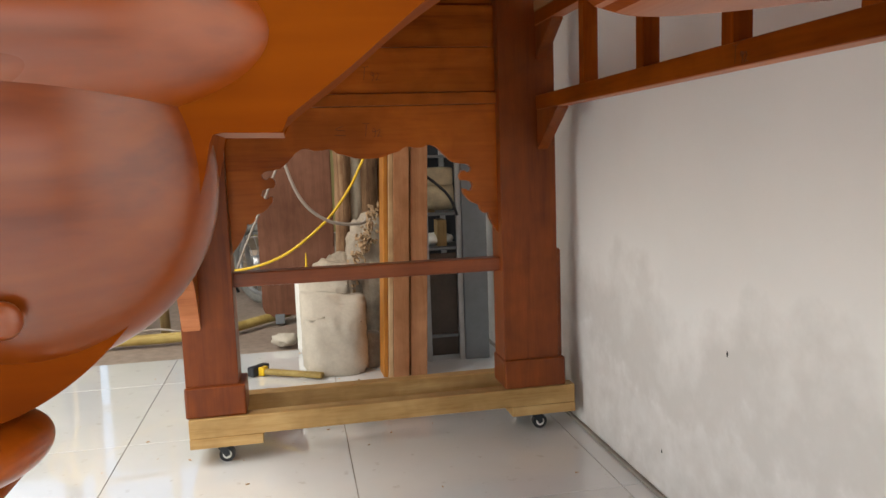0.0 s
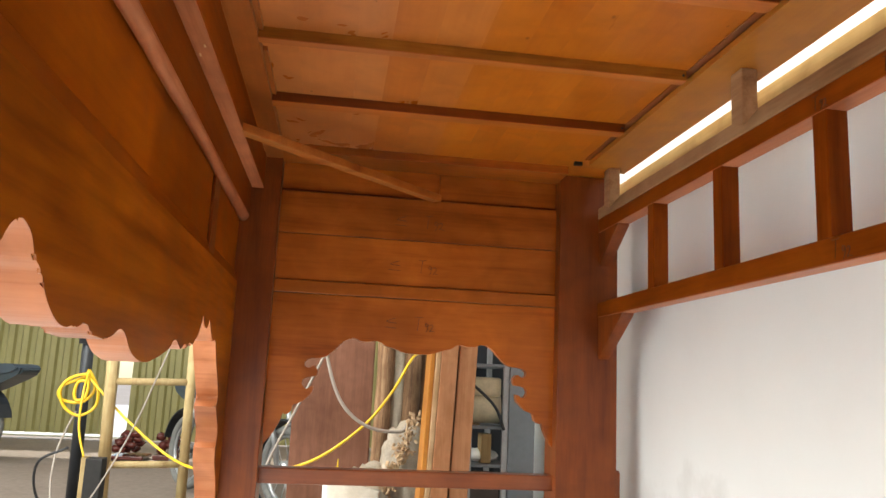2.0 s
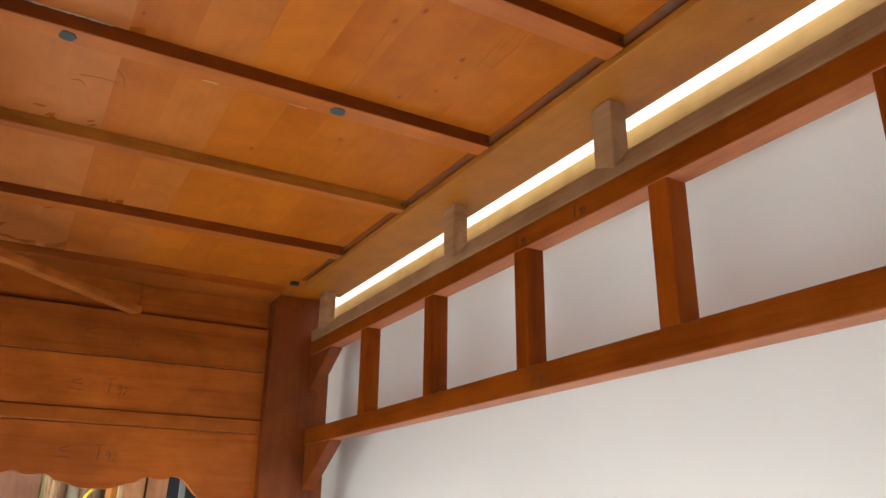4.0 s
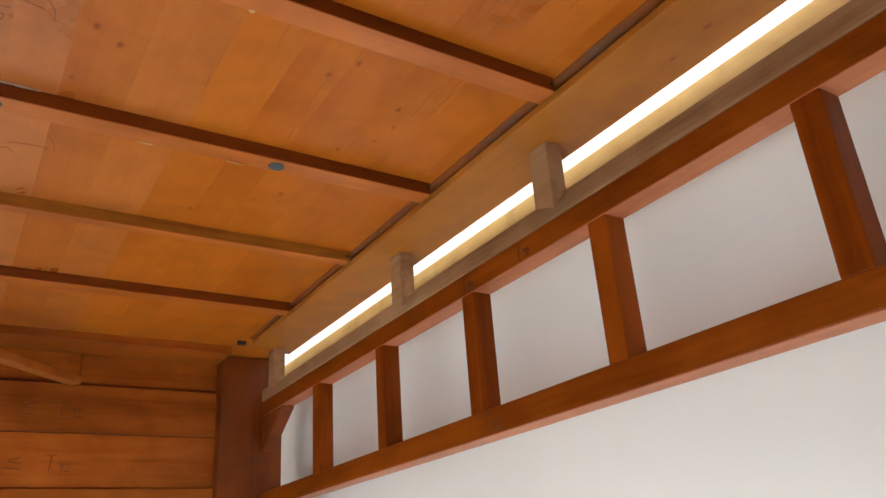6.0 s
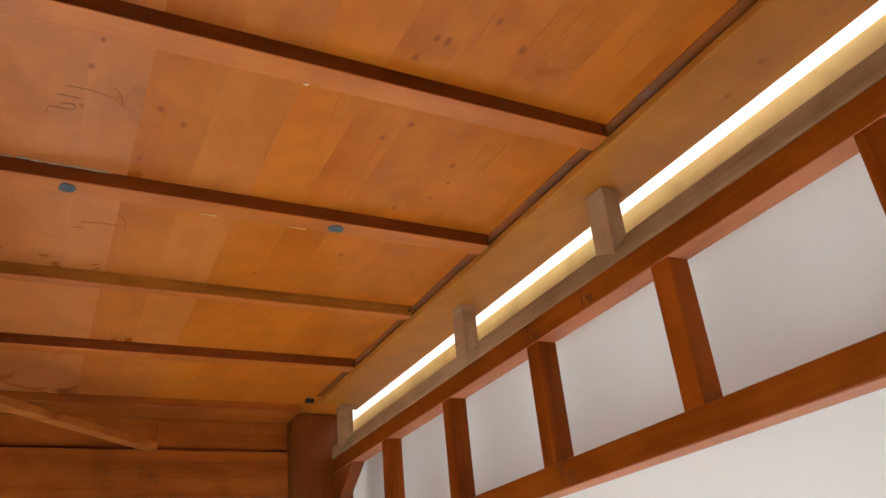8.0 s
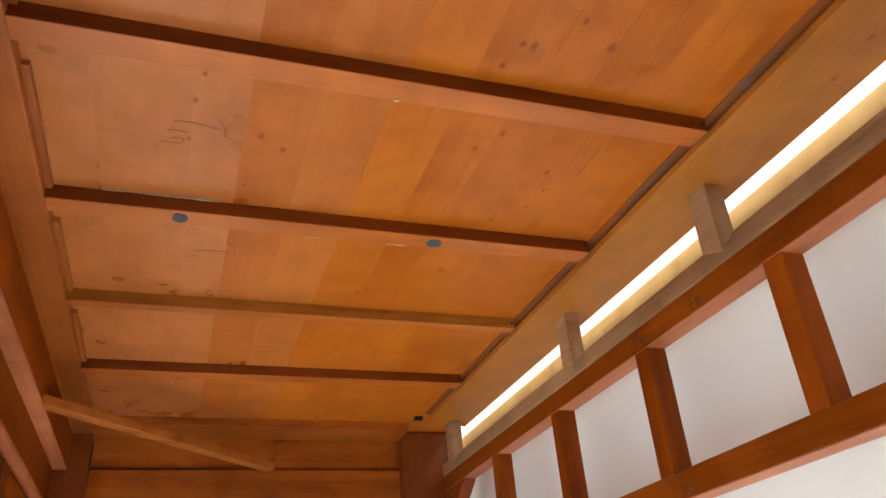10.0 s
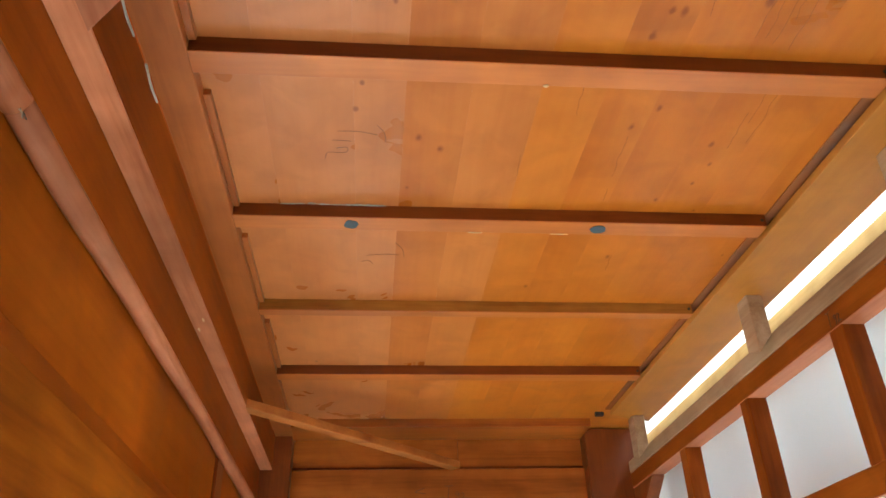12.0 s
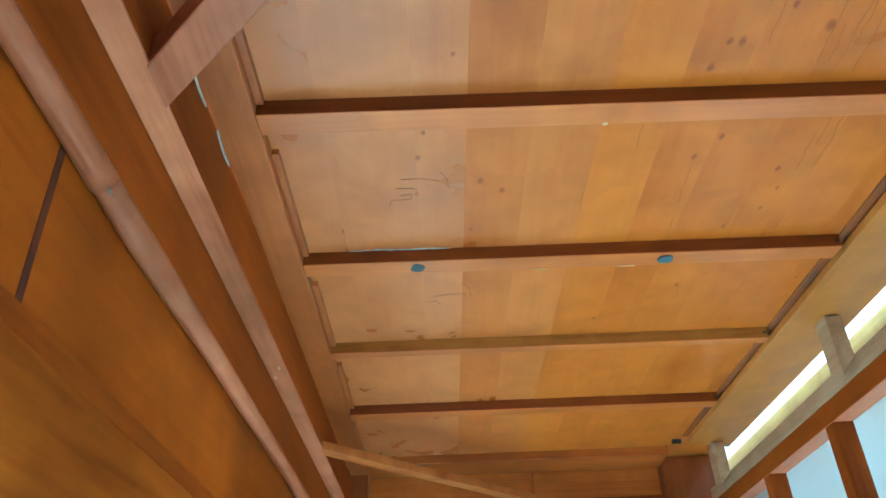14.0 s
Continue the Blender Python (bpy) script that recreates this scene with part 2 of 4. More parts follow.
WOOD_SLAB = wood("dull_brown_slab", (0.25, 0.115, 0.07), (0.20, 0.085, 0.05), (0.15, 0.06, 0.035), "Z", 0.6, 0.1)
WOOD_SCRAP = wood("weathered_scrap_wood", (0.46, 0.30, 0.17), (0.27, 0.15, 0.08), (0.07, 0.04, 0.025), "Z", 0.85, 0.4, (), 0.6, 0.0, 2.5)
PENCIL = plain("pencil_mark", (0.11, 0.036, 0.014), 0.7, 0.0, 0.2)
FILLER = plain("blue_grey_filler", (0.058, 0.080, 0.092), 0.55, 0.0, 0.25, 60.0)
CHIPPED_EDGE = plain("chipped_raw_wood", (0.62, 0.40, 0.22), 0.6, 0.0, 0.2, 60.0)
DULL = plain("dull_brown_unseen_wall", (0.24, 0.21, 0.18), 0.85, 0.0, 0.25, 1.5)
DIRT = plain("dirty_brown_glue", (0.20, 0.115, 0.065), 0.6, 0.0, 0.5, 90.0)
GLUE = plain("dried_white_glue", (0.41, 0.385, 0.335), 0.4, 0.0, 0.25, 40.0)


# Dark brown for the shade in the recess, grey for its dust.
def dusty():
    m, n, l, p = material("recess_brown_with_grey_dust")
    co = n.new("ShaderNodeTexCoord").outputs["Object"]
    f = noise_at(n, l, co, 7.0, 4.0)
    l.new(ramp(n, l, f, [(0.50, (0.27, 0.072, 0.010)), (0.64, (0.20, 0.072, 0.024)), (0.76, (0.18, 0.145, 0.130))]), p.inputs["Base Color"])
    p.inputs["Roughness"].default_value = 0.7
    return m


RECESS_STRIP = dusty()
CRACK = plain("dark_hairline_crack", (0.20, 0.045, 0.006), 0.8, 0.0, 0.4)
GAP = plain("dark_joint", (0.10, 0.018, 0.003), 0.8, 0.0, 0.4, 25.0)
DARK = plain("black_rubber", (0.02, 0.02, 0.022), 0.5, 0.0, 0.3, 30.0)
BLACK_PAINT = plain("black_painted_steel", (0.025, 0.028, 0.033), 0.4, 0.3, 0.2, 20.0)
BLACK_PLASTIC = plain("dusty_black_plastic", (0.014, 0.012, 0.011), 0.8, 0.0, 0.3, 30.0)
BROWN_STEEL = plain("dusty_dark_brown_steel", (0.07, 0.055, 0.045), 0.6, 0.1, 0.3, 9.0)
STEEL = plain("grey_steel", (0.42, 0.43, 0.44), 0.35, 0.8, 0.15, 20.0)
PIPE = plain("pale_dusty_pipe", (0.42, 0.36, 0.28), 0.7, 0.0, 0.3, 14.0, 0.004)
SHEET = plain("dusty_grey_sheet_metal", (0.20, 0.22, 0.24), 0.5, 0.35, 0.15, 5.0)
WHITE_PLASTIC = plain("white_plastic", (0.75, 0.74, 0.70), 0.4, 0.0, 0.06, 12.0)
SACK = plain("cream_woven_sack", (0.52, 0.47, 0.39), 0.7, 0.0, 0.16, 12.0, 0.004)
DUST_BAG = plain("dusty_plastic_bag", (0.42, 0.35, 0.27), 0.5, 0.0, 0.4, 16.0, 0.01)
YELLOW = plain("yellow_plastic", (0.72, 0.46, 0.015), 0.4, 0.0, 0.06, 20.0)
CREAM_PLASTIC = plain("dusty_cream_plastic", (0.62, 0.54, 0.36), 0.5, 0.0, 0.25, 22.0)
HOSE = plain("greyish_white_hose", (0.33, 0.28, 0.24), 0.4, 0.0, 0.1, 20.0)
TYRE = plain("dusty_grey_tyre", (0.16, 0.16, 0.15), 0.8, 0.0, 0.25, 30.0)
SEAT = plain("dark_blue_seat_vinyl", (0.03, 0.045, 0.06), 0.4, 0.0, 0.2, 20.0)
TEAL = plain("dusty_dark_blue_paint", (0.035, 0.05, 0.058), 0.35, 0.1, 0.2, 20.0)
RED_WOOD = plain("dark_red_lacquered_wood", (0.10, 0.022, 0.016), 0.25, 0.0, 0.4, 30.0)
CHIP = plain("wood_chip", (0.45, 0.30, 0.17), 0.8, 0.0, 0.4, 40.0)
BRANCH = plain("dusty_dark_branch", (0.13, 0.085, 0.055), 0.85, 0.0, 0.35, 20.0, 0.006)
CORRUGATED = plain("yellow_green_corrugated_steel", (0.30, 0.27, 0.105), 0.45, 0.1, 0.08, 2.0)


def plaster():
    m, n, l, p = material("white_plaster")
    co = n.new("ShaderNodeTexCoord").outputs["Object"]
    sep = n.new("ShaderNodeSeparateXYZ")
    l.new(co, sep.inputs[0])
    f = noise_at(n, l, co, 2.2, 6.0)
    g = noise_at(n, l, co, 18.0, 5.0)
    col = ramp(n, l, f, [(0.3, (0.86, 0.86, 0.85)), (0.7, (0.91, 0.91, 0.90))])
    # damp patches with pale salt bloom along the foot of the wall
    edge = maths(n, l, "ADD", sep.outputs[2], maths(n, l, "MULTIPLY", maths(n, l, "SUBTRACT", noise_at(n, l, co, 4.5, 5.0, 0.6), 0.5), -0.6))
    r = n.new("ShaderNodeMapRange")
    r.inputs["From Min"].default_value, r.inputs["From Max"].default_value = 0.34, 0.22
    l.new(edge, r.inputs["Value"])
    # The damp tone is deepened to paint the wall's shade low down too.
    damp = n.new("ShaderNodeMapRange")
    damp.inputs["From Min"].default_value, damp.inputs["From Max"].default_value = 0.50, 0.08
    l.new(edge, damp.inputs["Value"])
    col = mix(n, l, maths(n, l, "MULTIPLY", damp.outputs[0], 0.9), col, (0.40, 0.365, 0.325))
    col = mix(n, l, maths(n, l, "MULTIPLY", r.outputs[0], maths(n, l, "ADD", g, 0.15, True)), col, (0.88, 0.875, 0.87))
    l.new(col, p.inputs["Base Color"])
    p.inputs["Roughness"].default_value = 0.85
    bump(n, l, p, maths(n, l, "ADD", f, maths(n, l, "MULTIPLY", g, 0.5)), 0.25, 0.006)
    return m


def tile_glaze():
    m, n, l, p = material("glossy_white_tile")
    co = n.new("ShaderNodeTexCoord").outputs["Object"]
    f = noise_at(n, l, co, 3.0, 5.0)
    g = noise_at(n, l, co, 26.0, 4.0)
    col = ramp(n, l, f, [(0.3, (0.71, 0.735, 0.75)), (0.7, (0.79, 0.81, 0.82))])
    dirt = ramp(n, l, g, [(0.28, (0.45, 0.38, 0.30)), (0.36, (1, 1, 1))])
    l.new(mix(n, l, 0.3, col, mix(n, l, 1.0, col, dirt, "MULTIPLY")), p.inputs["Base Color"])
    l.new(maths(n, l, "ADD", maths(n, l, "MULTIPLY", f, 0.16), 0.02), p.inputs["Roughness"])
    p.inputs["Coat Weight"].default_value, p.inputs["Coat Roughness"].default_value = 1.0, 0.03
    return m


def concrete():
    m, n, l, p = material("dusty_brown_concrete")
    co = n.new("ShaderNodeTexCoord").outputs["Object"]
    f = noise_at(n, l, co, 1.2, 6.0)
    g = noise_at(n, l, co, 30.0, 5.0)
    c1 = ramp(n, l, f, [(0.3, (0.26, 0.195, 0.155)), (0.7, (0.35, 0.275, 0.225))])
    l.new(mix(n, l, 0.35, c1, ramp(n, l, g, [(0.3, (0.09, 0.07, 0.055)), (0.7, (0.30, 0.25, 0.205))])), p.inputs["Base Color"])
    p.inputs["Roughness"].default_value = 0.75
    bump(n, l, p, g, 0.4, 0.004)
    return m


PLASTER, TILE, CONCRETE = plaster(), tile_glaze(), concrete()
GROUT = plain("grey_grout", (0.30, 0.28, 0.25), 0.9, 0.0, 0.2)
ROOF = plain("grey_roof_sheet", (0.42, 0.42, 0.40), 0.6, 0.0, 0.1, 3.0)

# ---- building helpers ----
BASES = {}
PLACE = Matrix()  # where the plan of the group being built sits in the hall


def placed(x, y, z, turn=0.0, size=1.0):
    return Matrix.Translation((x, y, z)) @ Matrix.Rotation(turn, 4, "Z") @ Matrix.Scale(size, 4)


def thing(name, at, label, category, group="", kind=""):
    ob = new(name)
    ob.empty_display_size = 0.05
    BASES[ob.name] = PLACE @ Vector(at)
    ob.location = BASES[ob.name] * K
    return tagged(ob, label, category, group, kind)


def part(name, bm, mat, parent=None, label="", smooth=False, at=None):
    """One mesh object from a bmesh in plan units, under a thing or a part."""
    base = BASES[parent.name] if parent else PLACE @ Vector(at or (0, 0, 0))
    for v in bm.verts:
        v.co = (PLACE @ v.co - base) * K
    bmesh.ops.recalc_face_normals(bm, faces=bm.faces)
    me = bpy.data.meshes.new(name)
    bm.to_mesh(me)
    bm.free()
    me.materials.append(mat)
    if smooth:
        me.polygons.foreach_set("use_smooth", [True] * len(me.polygons))
    ob = new(name, me)
    if parent:
        ob.parent = parent
    else:
        ob.location = base * K
    BASES[ob.name] = base
    if label:
        tagged(ob, label)
    return ob


def box(x0, x1, y0, y1, z0, z1, b=0.0025, bm=None, seg=2):
    own = bmesh.new()
    bmesh.ops.create_cube(own, size=1.0)
    for v in own.verts:
        v.co = Vector(((x0 + x1) / 2 + v.co.x * (x1 - x0), (y0 + y1) / 2 + v.co.y * (y1 - y0), (z0 + z1) / 2 + v.co.z * (z1 - z0)))
    if b:
        bmesh.ops.bevel(own, geom=own.edges[:], offset=b, segments=seg, affect="EDGES", profile=0.5)
    return join(own, bm)


def join(own, bm):
    if bm is None:
        return own
    me = bpy.data.meshes.new("joined")
    own.to_mesh(me)
    own.free()
    bm.from_mesh(me)
    bpy.data.meshes.remove(me)
    return bm


def turned(bm, m):
    bmesh.ops.transform(bm, matrix=m, verts=bm.verts)
    return bm


def bar(a, b, w, h, bev=0.002, bm=None, up=(0, 0, 1)):
    """A straight bar of section w x h from a to b."""
    a, b = Vector(a), Vector(b)
    d = (b - a)
    z = d.normalized()
    x = Vector(up).cross(z).normalized()
    y = z.cross(x)
    own = box(-w / 2, w / 2, -h / 2, h / 2, 0, d.length, bev)
    m = Matrix((x, y, z)).transposed().to_4x4()
    m.translation = a
    return join(turned(own, m), bm)


def rod(a, b, r0, r1=None, n=14, bm=None):
    a, b = Vector(a), Vector(b)
    own = bmesh.new()
    bmesh.ops.create_cone(own, cap_ends=True, segments=n, radius1=r0, radius2=r0 if r1 is None else r1, depth=(b - a).length)
    q = (b - a).to_track_quat("Z", "Y").to_matrix().to_4x4()
    q.translation = (a + b) / 2
    return join(turned(own, q), bm)


def spline(pts, n=6):
    """A smooth line through pts (Catmull-Rom)."""
    p = [Vector(q) for q in pts]
    p = [2 * p[0] - p[1], *p, 2 * p[-1] - p[-2]]
    out = []
    for i in range(1, len(p) - 2):
        a, b, c, d = p[i - 1:i + 3]
        for k in range(n):
            t = k / n
            out.append(0.5 * (2 * b + (c - a) * t + (2 * a - 5 * b + 4 * c - d) * t * t + (3 * b - a - 3 * c + d) * t ** 3))
    return [*out, p[-2]]


def cable(pts, r, n=8, sides=8, bm=None):
    """A tube along a smooth line."""
    line = spline(pts, n)
    own = bmesh.new()
    rings = []
    for i, c in enumerate(line):
        t = (line[min(i + 1, len(line) - 1)] - line[max(i - 1, 0)]).normalized()
        u = t.cross(Vector((0.31, 0.17, 0.93))).normalized()
        w = t.cross(u)
        rings.append([own.verts.new(c + r * (math.cos(a) * u + math.sin(a) * w)) for a in (2 * math.pi * k / sides for k in range(sides))])
    for ra, rb in zip(rings, rings[1:]):
        for k in range(sides):
            own.faces.new((ra[k], ra[(k + 1) % sides], rb[(k + 1) % sides], rb[k]))
    own.faces.new(rings[0]), own.faces.new(rings[-1])
    return join(own, bm)


def cutout(outline, axis, d0, d1, b=0.0, seg=2):
    """A board with the given outline, (x, z) for axis Y and (y, z) for axis X, from d0 to d1."""
    bm = bmesh.new()
    at = (lambda u, v, d: (u, d, v)) if axis == "Y" else (lambda u, v, d: (d, u, v))
    lo = [bm.verts.new(at(p[0], p[1], d0)) for p in outline]
    hi = [bm.verts.new(at(p[0], p[1], d1)) for p in outline]
    fa, fb = bm.faces.new(lo), bm.faces.new(hi)
    for i in range(len(lo)):
        j = (i + 1) % len(lo)
        bm.faces.new((lo[i], lo[j], hi[j], hi[i]))
    if b:
        bmesh.ops.bevel(bm, geom=list({*fa.edges, *fb.edges}), offset=b, segments=seg, affect="EDGES", clamp_overlap=True)
    bmesh.ops.triangulate(bm, faces=[f for f in bm.faces if len(f.verts) > 4])
    return bm


def lump(at, size, seed, rough=0.15, sub=3, freq=3.0):
    """An uneven rounded body."""
    bm = bmesh.new()
    bmesh.ops.create_icosphere(bm, subdivisions=sub, radius=1.0)
    for v in bm.verts:
        k = 1 + rough * noise.fractal(v.co * freq + Vector((seed * 3.1, seed, 0)), 1.0, 2.0, 3)
        v.co = Vector(at) + Vector((v.co.x * size[0], v.co.y * size[1], v.co.z * size[2])) * k
    return bm

# ---- the hall ----
FLOOR = 0.027
PLACE = placed(0, 0, FLOOR)


def structure(name, bm, mat, label, category, smooth=False, at=None):
    return tagged(part(name, bm, mat, None, "", smooth, at), label, category, "", "structure")


structure("ground", box(-40, 40, -40, 60, -0.30, -0.012, 0), CONCRETE, "dusty brown concrete ground of the workshop yard", "ground")
structure("wall_east", box(1.0615, 1.22, -4, 9.6, -0.01, 4.4, 0), PLASTER, "white plastered wall with damp stains and painted shade near the floor", "wall")
for y, z, r in ((1.446, 0.437, 0.0065), (1.733, 0.1165, 0.005)):
    part("stain", lump((1.0613, y, z), (0.0012, r * 0.45, r), 17, 0.3, 2), DARK, bpy.data.objects["wall_east"], "small dark mark", True)
# Unseen south wall, added and kept dark to throw less light inward.
structure("wall_south", box(-6.2, -3.9, -4.16, -4.0, -0.01, 2.65, 0), DULL, "unseen dull brown wall added beside a gap for light", "wall")
structure("wall_south_east", box(0.7, 1.0613, -4.16, -4.0, -0.01, 2.65, 0), DULL, "unseen dull brown wall added beside a gap for light", "wall")
structure("wall_south_lintel", box(-6.2, 1.0613, -4.16, -4.0, 2.65, 4.4, 0), DULL, "unseen dull brown wall added above a gap for light", "wall")
roof = bmesh.new()
for x0, x1, y0, y1 in ((-6.2, -4.4, -4.2, 9.7), (-4.4, -1.0, -4.2, -2.8), (-4.4, -1.0, 3.2, 9.7), (-1.0, -0.45, -4.2, 9.7), (-0.45, 0.95, -4.2, -0.8), (-0.45, 0.95, 1.8, 9.7), (0.95, 1.22, -4.2, 9.7)):
    box(x0, x1, y0, y1, 4.4, 4.5, 0, roof)
structure("ceiling", roof, ROOF, "unseen grey sheet metal roof of the workshop with two added lamp openings", "ceiling")
# Unseen panes, added to give the two roof lamps an opening.
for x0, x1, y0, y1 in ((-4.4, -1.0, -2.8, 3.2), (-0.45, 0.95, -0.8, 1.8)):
    structure("skylight", box(x0 + 0.003, x1 - 0.003, y0 + 0.003, y1 - 0.003, 4.43, 4.436, 0), WHITE_PLASTIC, "unseen milky plastic sheet added above a roof lamp", "skylight")


def corrugated(x0, x1, z0, z1, y):
    bm = bmesh.new()
    cols, x, i = [], x0, 0
    prof = [(0.0, 0.0), (0.055, 0.0), (0.075, 0.03), (0.120, 0.03), (0.140, 0.0)]
    while x < x1:
        for dx, dy in prof[:-1]:
            if x + dx <= x1:
                cols.append((x + dx, y + dy))
        x += 0.14
    for back in (0.0, 0.006):
        pairs = [(bm.verts.new((a, b + back, z0)), bm.verts.new((a, b + back, z1))) for a, b in cols]
        for (a, b), (c, d) in zip(pairs, pairs[1:]):
            bm.faces.new((a, c, d, b))
    return bm


PLACE = placed(-0.062, 0.08, FLOOR, -0.017, 1.0977)
structure("pavement", box(-12, 6, 8.62, 16, -0.012, 0.004, 0), plain("pale_sunlit_concrete", (0.62, 0.61, 0.58), 0.8, 0.0, 0.15, 2.0), "pale sunlit concrete outside the sheet wall", "pavement")
structure("wall_north", corrugated(-1.965, 1.08, 0.0, 2.5, 8.4), CORRUGATED, "yellow-green corrugated steel sheet wall", "wall")
structure("wall_north_west", corrugated(-5.6, -2.05, 0.045, 2.5, 8.4), CORRUGATED, "yellow-green corrugated steel sheet wall raised above the ground", "wall")
PLACE = placed(0, 0, FLOOR)
# Out of view; added to shade the far end from the west.
structure("wall_west_north", box(-6.2, -6.05, 1.5, 9.6, -0.01, 3.3, 0), PLASTER, "unseen white wall added to hold back light from the west", "wall")
structure("wall_west", box(-6.2, -6.05, -4.2, 9.6, 3.3, 4.4, 0), PLASTER, "plain wall above the open front of the hall", "wall")

structure("baseboard", box(1.048, 1.0610, -3.9, 3.5, -0.002, 0.010, 0.003), GROUT, "dark dirty joint along the foot of the wall", "skirting")
floor = structure("floor", box(-4.38, 1.06, -3.9, 3.56, -0.05, -0.003, 0), GROUT, "floor slab with grey grout between the tiles", "floor")
TILE_SIZE = 0.675
tile_mesh = {}
for i in range(-7, 2):
    for j in range(-5, 6):
        x0, y0 = 0.318 + i * TILE_SIZE, 2.489 + (j - 4) * TILE_SIZE
        x1, y1 = min(x0 + TILE_SIZE, 1.057), min(y0 + TILE_SIZE, 3.56)
        if y1 - y0 < 0.1:
            continue
        size = (round(x1 - x0, 3), round(y1 - y0, 3))
        if size not in tile_mesh:
            b = box(0.0015, size[0] - 0.0015, 0.0015, size[1] - 0.0015, -0.004, 0.0, 0.0004, None, 1)
            bmesh.ops.scale(b, vec=(K, K, K), verts=b.verts)
            tile_mesh[size] = bpy.data.meshes.new("tile")
            b.to_mesh(tile_mesh[size])
            b.free()
            tile_mesh[size].materials.append(TILE)
        t = new("tile", tile_mesh[size])
        t.parent = floor
        t.location = Vector((x0, y0, 0)) * K

# ---- the altar table ----
PLACE = Matrix()
altar = thing("altar_table", ALTAR, "large red-brown wooden altar table on wheeled skids, seen from underneath", "altar table")

# top: boards glued side by side, and the slab above them
edges = [-0.019, 0.082, 0.192, 0.255, 0.335, 0.420, 0.500, 0.568, 0.645, 0.722, 0.799, 0.96]
for a, b in zip(edges, edges[1:]):
    part("plank", box(a, b - 0.00005, -0.05, 2.42, 1.4335, 1.465, 0), WOOD_TOP_ROSE if b < 0.26 else WOOD_TOP_MID if b < 0.43 else WOOD_TOP, altar)
part("tabletop", box(-0.20, 0.965, -0.12, 2.72, 1.467, 1.515, 0.006), WOOD_Y, altar)
BATTENS = [0.20, 0.525, 0.8467, 1.1732, 1.4861, 1.8054]
for i, y in enumerate(BATTENS):
    olive = i == 4
    deep = 0.022 if olive else 0.034
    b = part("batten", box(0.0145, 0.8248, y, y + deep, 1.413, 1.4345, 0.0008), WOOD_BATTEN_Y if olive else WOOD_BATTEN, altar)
    # The lighter strip paints the light that reaches the underside.
    part("underside", box(0.0147, 0.8246, y + 0.0002, y + deep, 1.4115, 1.4132, 0.0005), WOOD_BATTEN_LIT, b, "underside painted amber for light from below")
    part("nail", rod((0.8185, y - 0.0008, 1.4225), (0.8185, y + 0.006, 1.4225), 0.0028, None, 10), DARK, b, "dark nail head")
for y, y1 in zip(BATTENS[1:], BATTENS[2:]):
    part("edge_strip", box(0.0142, 0.0235, y + 0.085, y1 - 0.002, 1.425, 1.4345, 0.001), WOOD_BROWN, altar)
part("end_cleat", box(0.0125, 0.8065, 2.18, 2.30, 1.412, 1.4345, 0.002), WOOD_X, altar)

# front beams along the table
part("edge_board", box(-0.034, 0.0145, -0.02, 2.34, 1.4118, 1.4345, 0.002), WOOD_BROWN, altar)
beam = part("front_beam", box(-0.115, -0.034, -0.02, 2.259, 1.3255, 1.4112, 0.002), WOOD_BEAM, altar)
# This pale strip stands for light off the floor on the beam.
part("underside", box(-0.0655, -0.0343, -0.02, 2.2585, 1.322, 1.326, 0.001), WOOD_FLOOR_LIT, beam, "underside painted paler for light off the floor")
part("front_rail", box(-0.102, -0.066, 0.0, 2.259, 1.2445, 1.3248, 0.001), WOOD_BEAM, altar)
prof = [(-0.0665, 1.246), (-0.0667, 1.240), (-0.069, 1.234), (-0.074, 1.230), (-0.079, 1.229), (-0.084, 1.230), (-0.089, 1.234), (-0.092, 1.240), (-0.0922, 1.246)]


def bead(y0, y1, sag, label):
    """A rounded bead, planed by hand."""
    bm, rows = bmesh.new(), []
    for k in range(25):
        y = y0 + (y1 - y0) * k / 24
        wob = 0.0022 * math.sin(y * 5.1) + 0.0012 * math.sin(y * 13.0) + sag
        rows.append([bm.verts.new((x + (wob if z < 1.236 else 0), y, z + (wob if z < 1.236 else 0))) for x, z in prof])
    for ra, rb in zip(rows, rows[1:]):
        for k in range(len(prof) - 1):
            bm.faces.new((ra[k], ra[k + 1], rb[k + 1], rb[k]))
        bm.faces.new((ra[-1], ra[0], rb[0], rb[-1]))
    bm.faces.new(rows[0]), bm.faces.new(rows[-1])
    return part("bead", bm, WOOD_FLOOR_LIT, altar, label, True)


bead(0.0, 0.7395, -0.0012, "rounded greyish bead under the front rail")
bead(0.7405, 2.259, 0.0, "rounded pale pinkish bead under the front rail")
part("filler_spot", lump((-0.0775, 0.742, 1.2305), (0.0055, 0.010, 0.0014), 6, 0.6, 3), DIRT, altar, "dirty grey glue at the joint of the bead", True)
part("frieze_panel", box(-0.118, -0.0925, 0.0, 2.36, 1.03, 1.32, 0.002), WOOD_PANEL, altar)
part("chamfer", cutout([(-0.0935, 1.0630), (-0.0844, 1.0634), (-0.0918, 1.0915), (-0.0935, 1.0915)], "Y", 0.0, 2.259), WOOD_PANEL, altar, "sloping shoulder above the apron")
part("muntin", box(-0.093, -0.086, 1.80, 1.87, 1.055, 1.232, 0.002), WOOD_Z, altar)
part("panel_gap", box(-0.094, -0.0918, 0.683, 0.6925, 1.0915, 1.238, 0.0005), GAP, altar, "dark gap between two panels")

# carved front apron with a lobed lower edge
run = [(0.0, 1.065), (2.36, 1.065), (2.36, 0.425)]
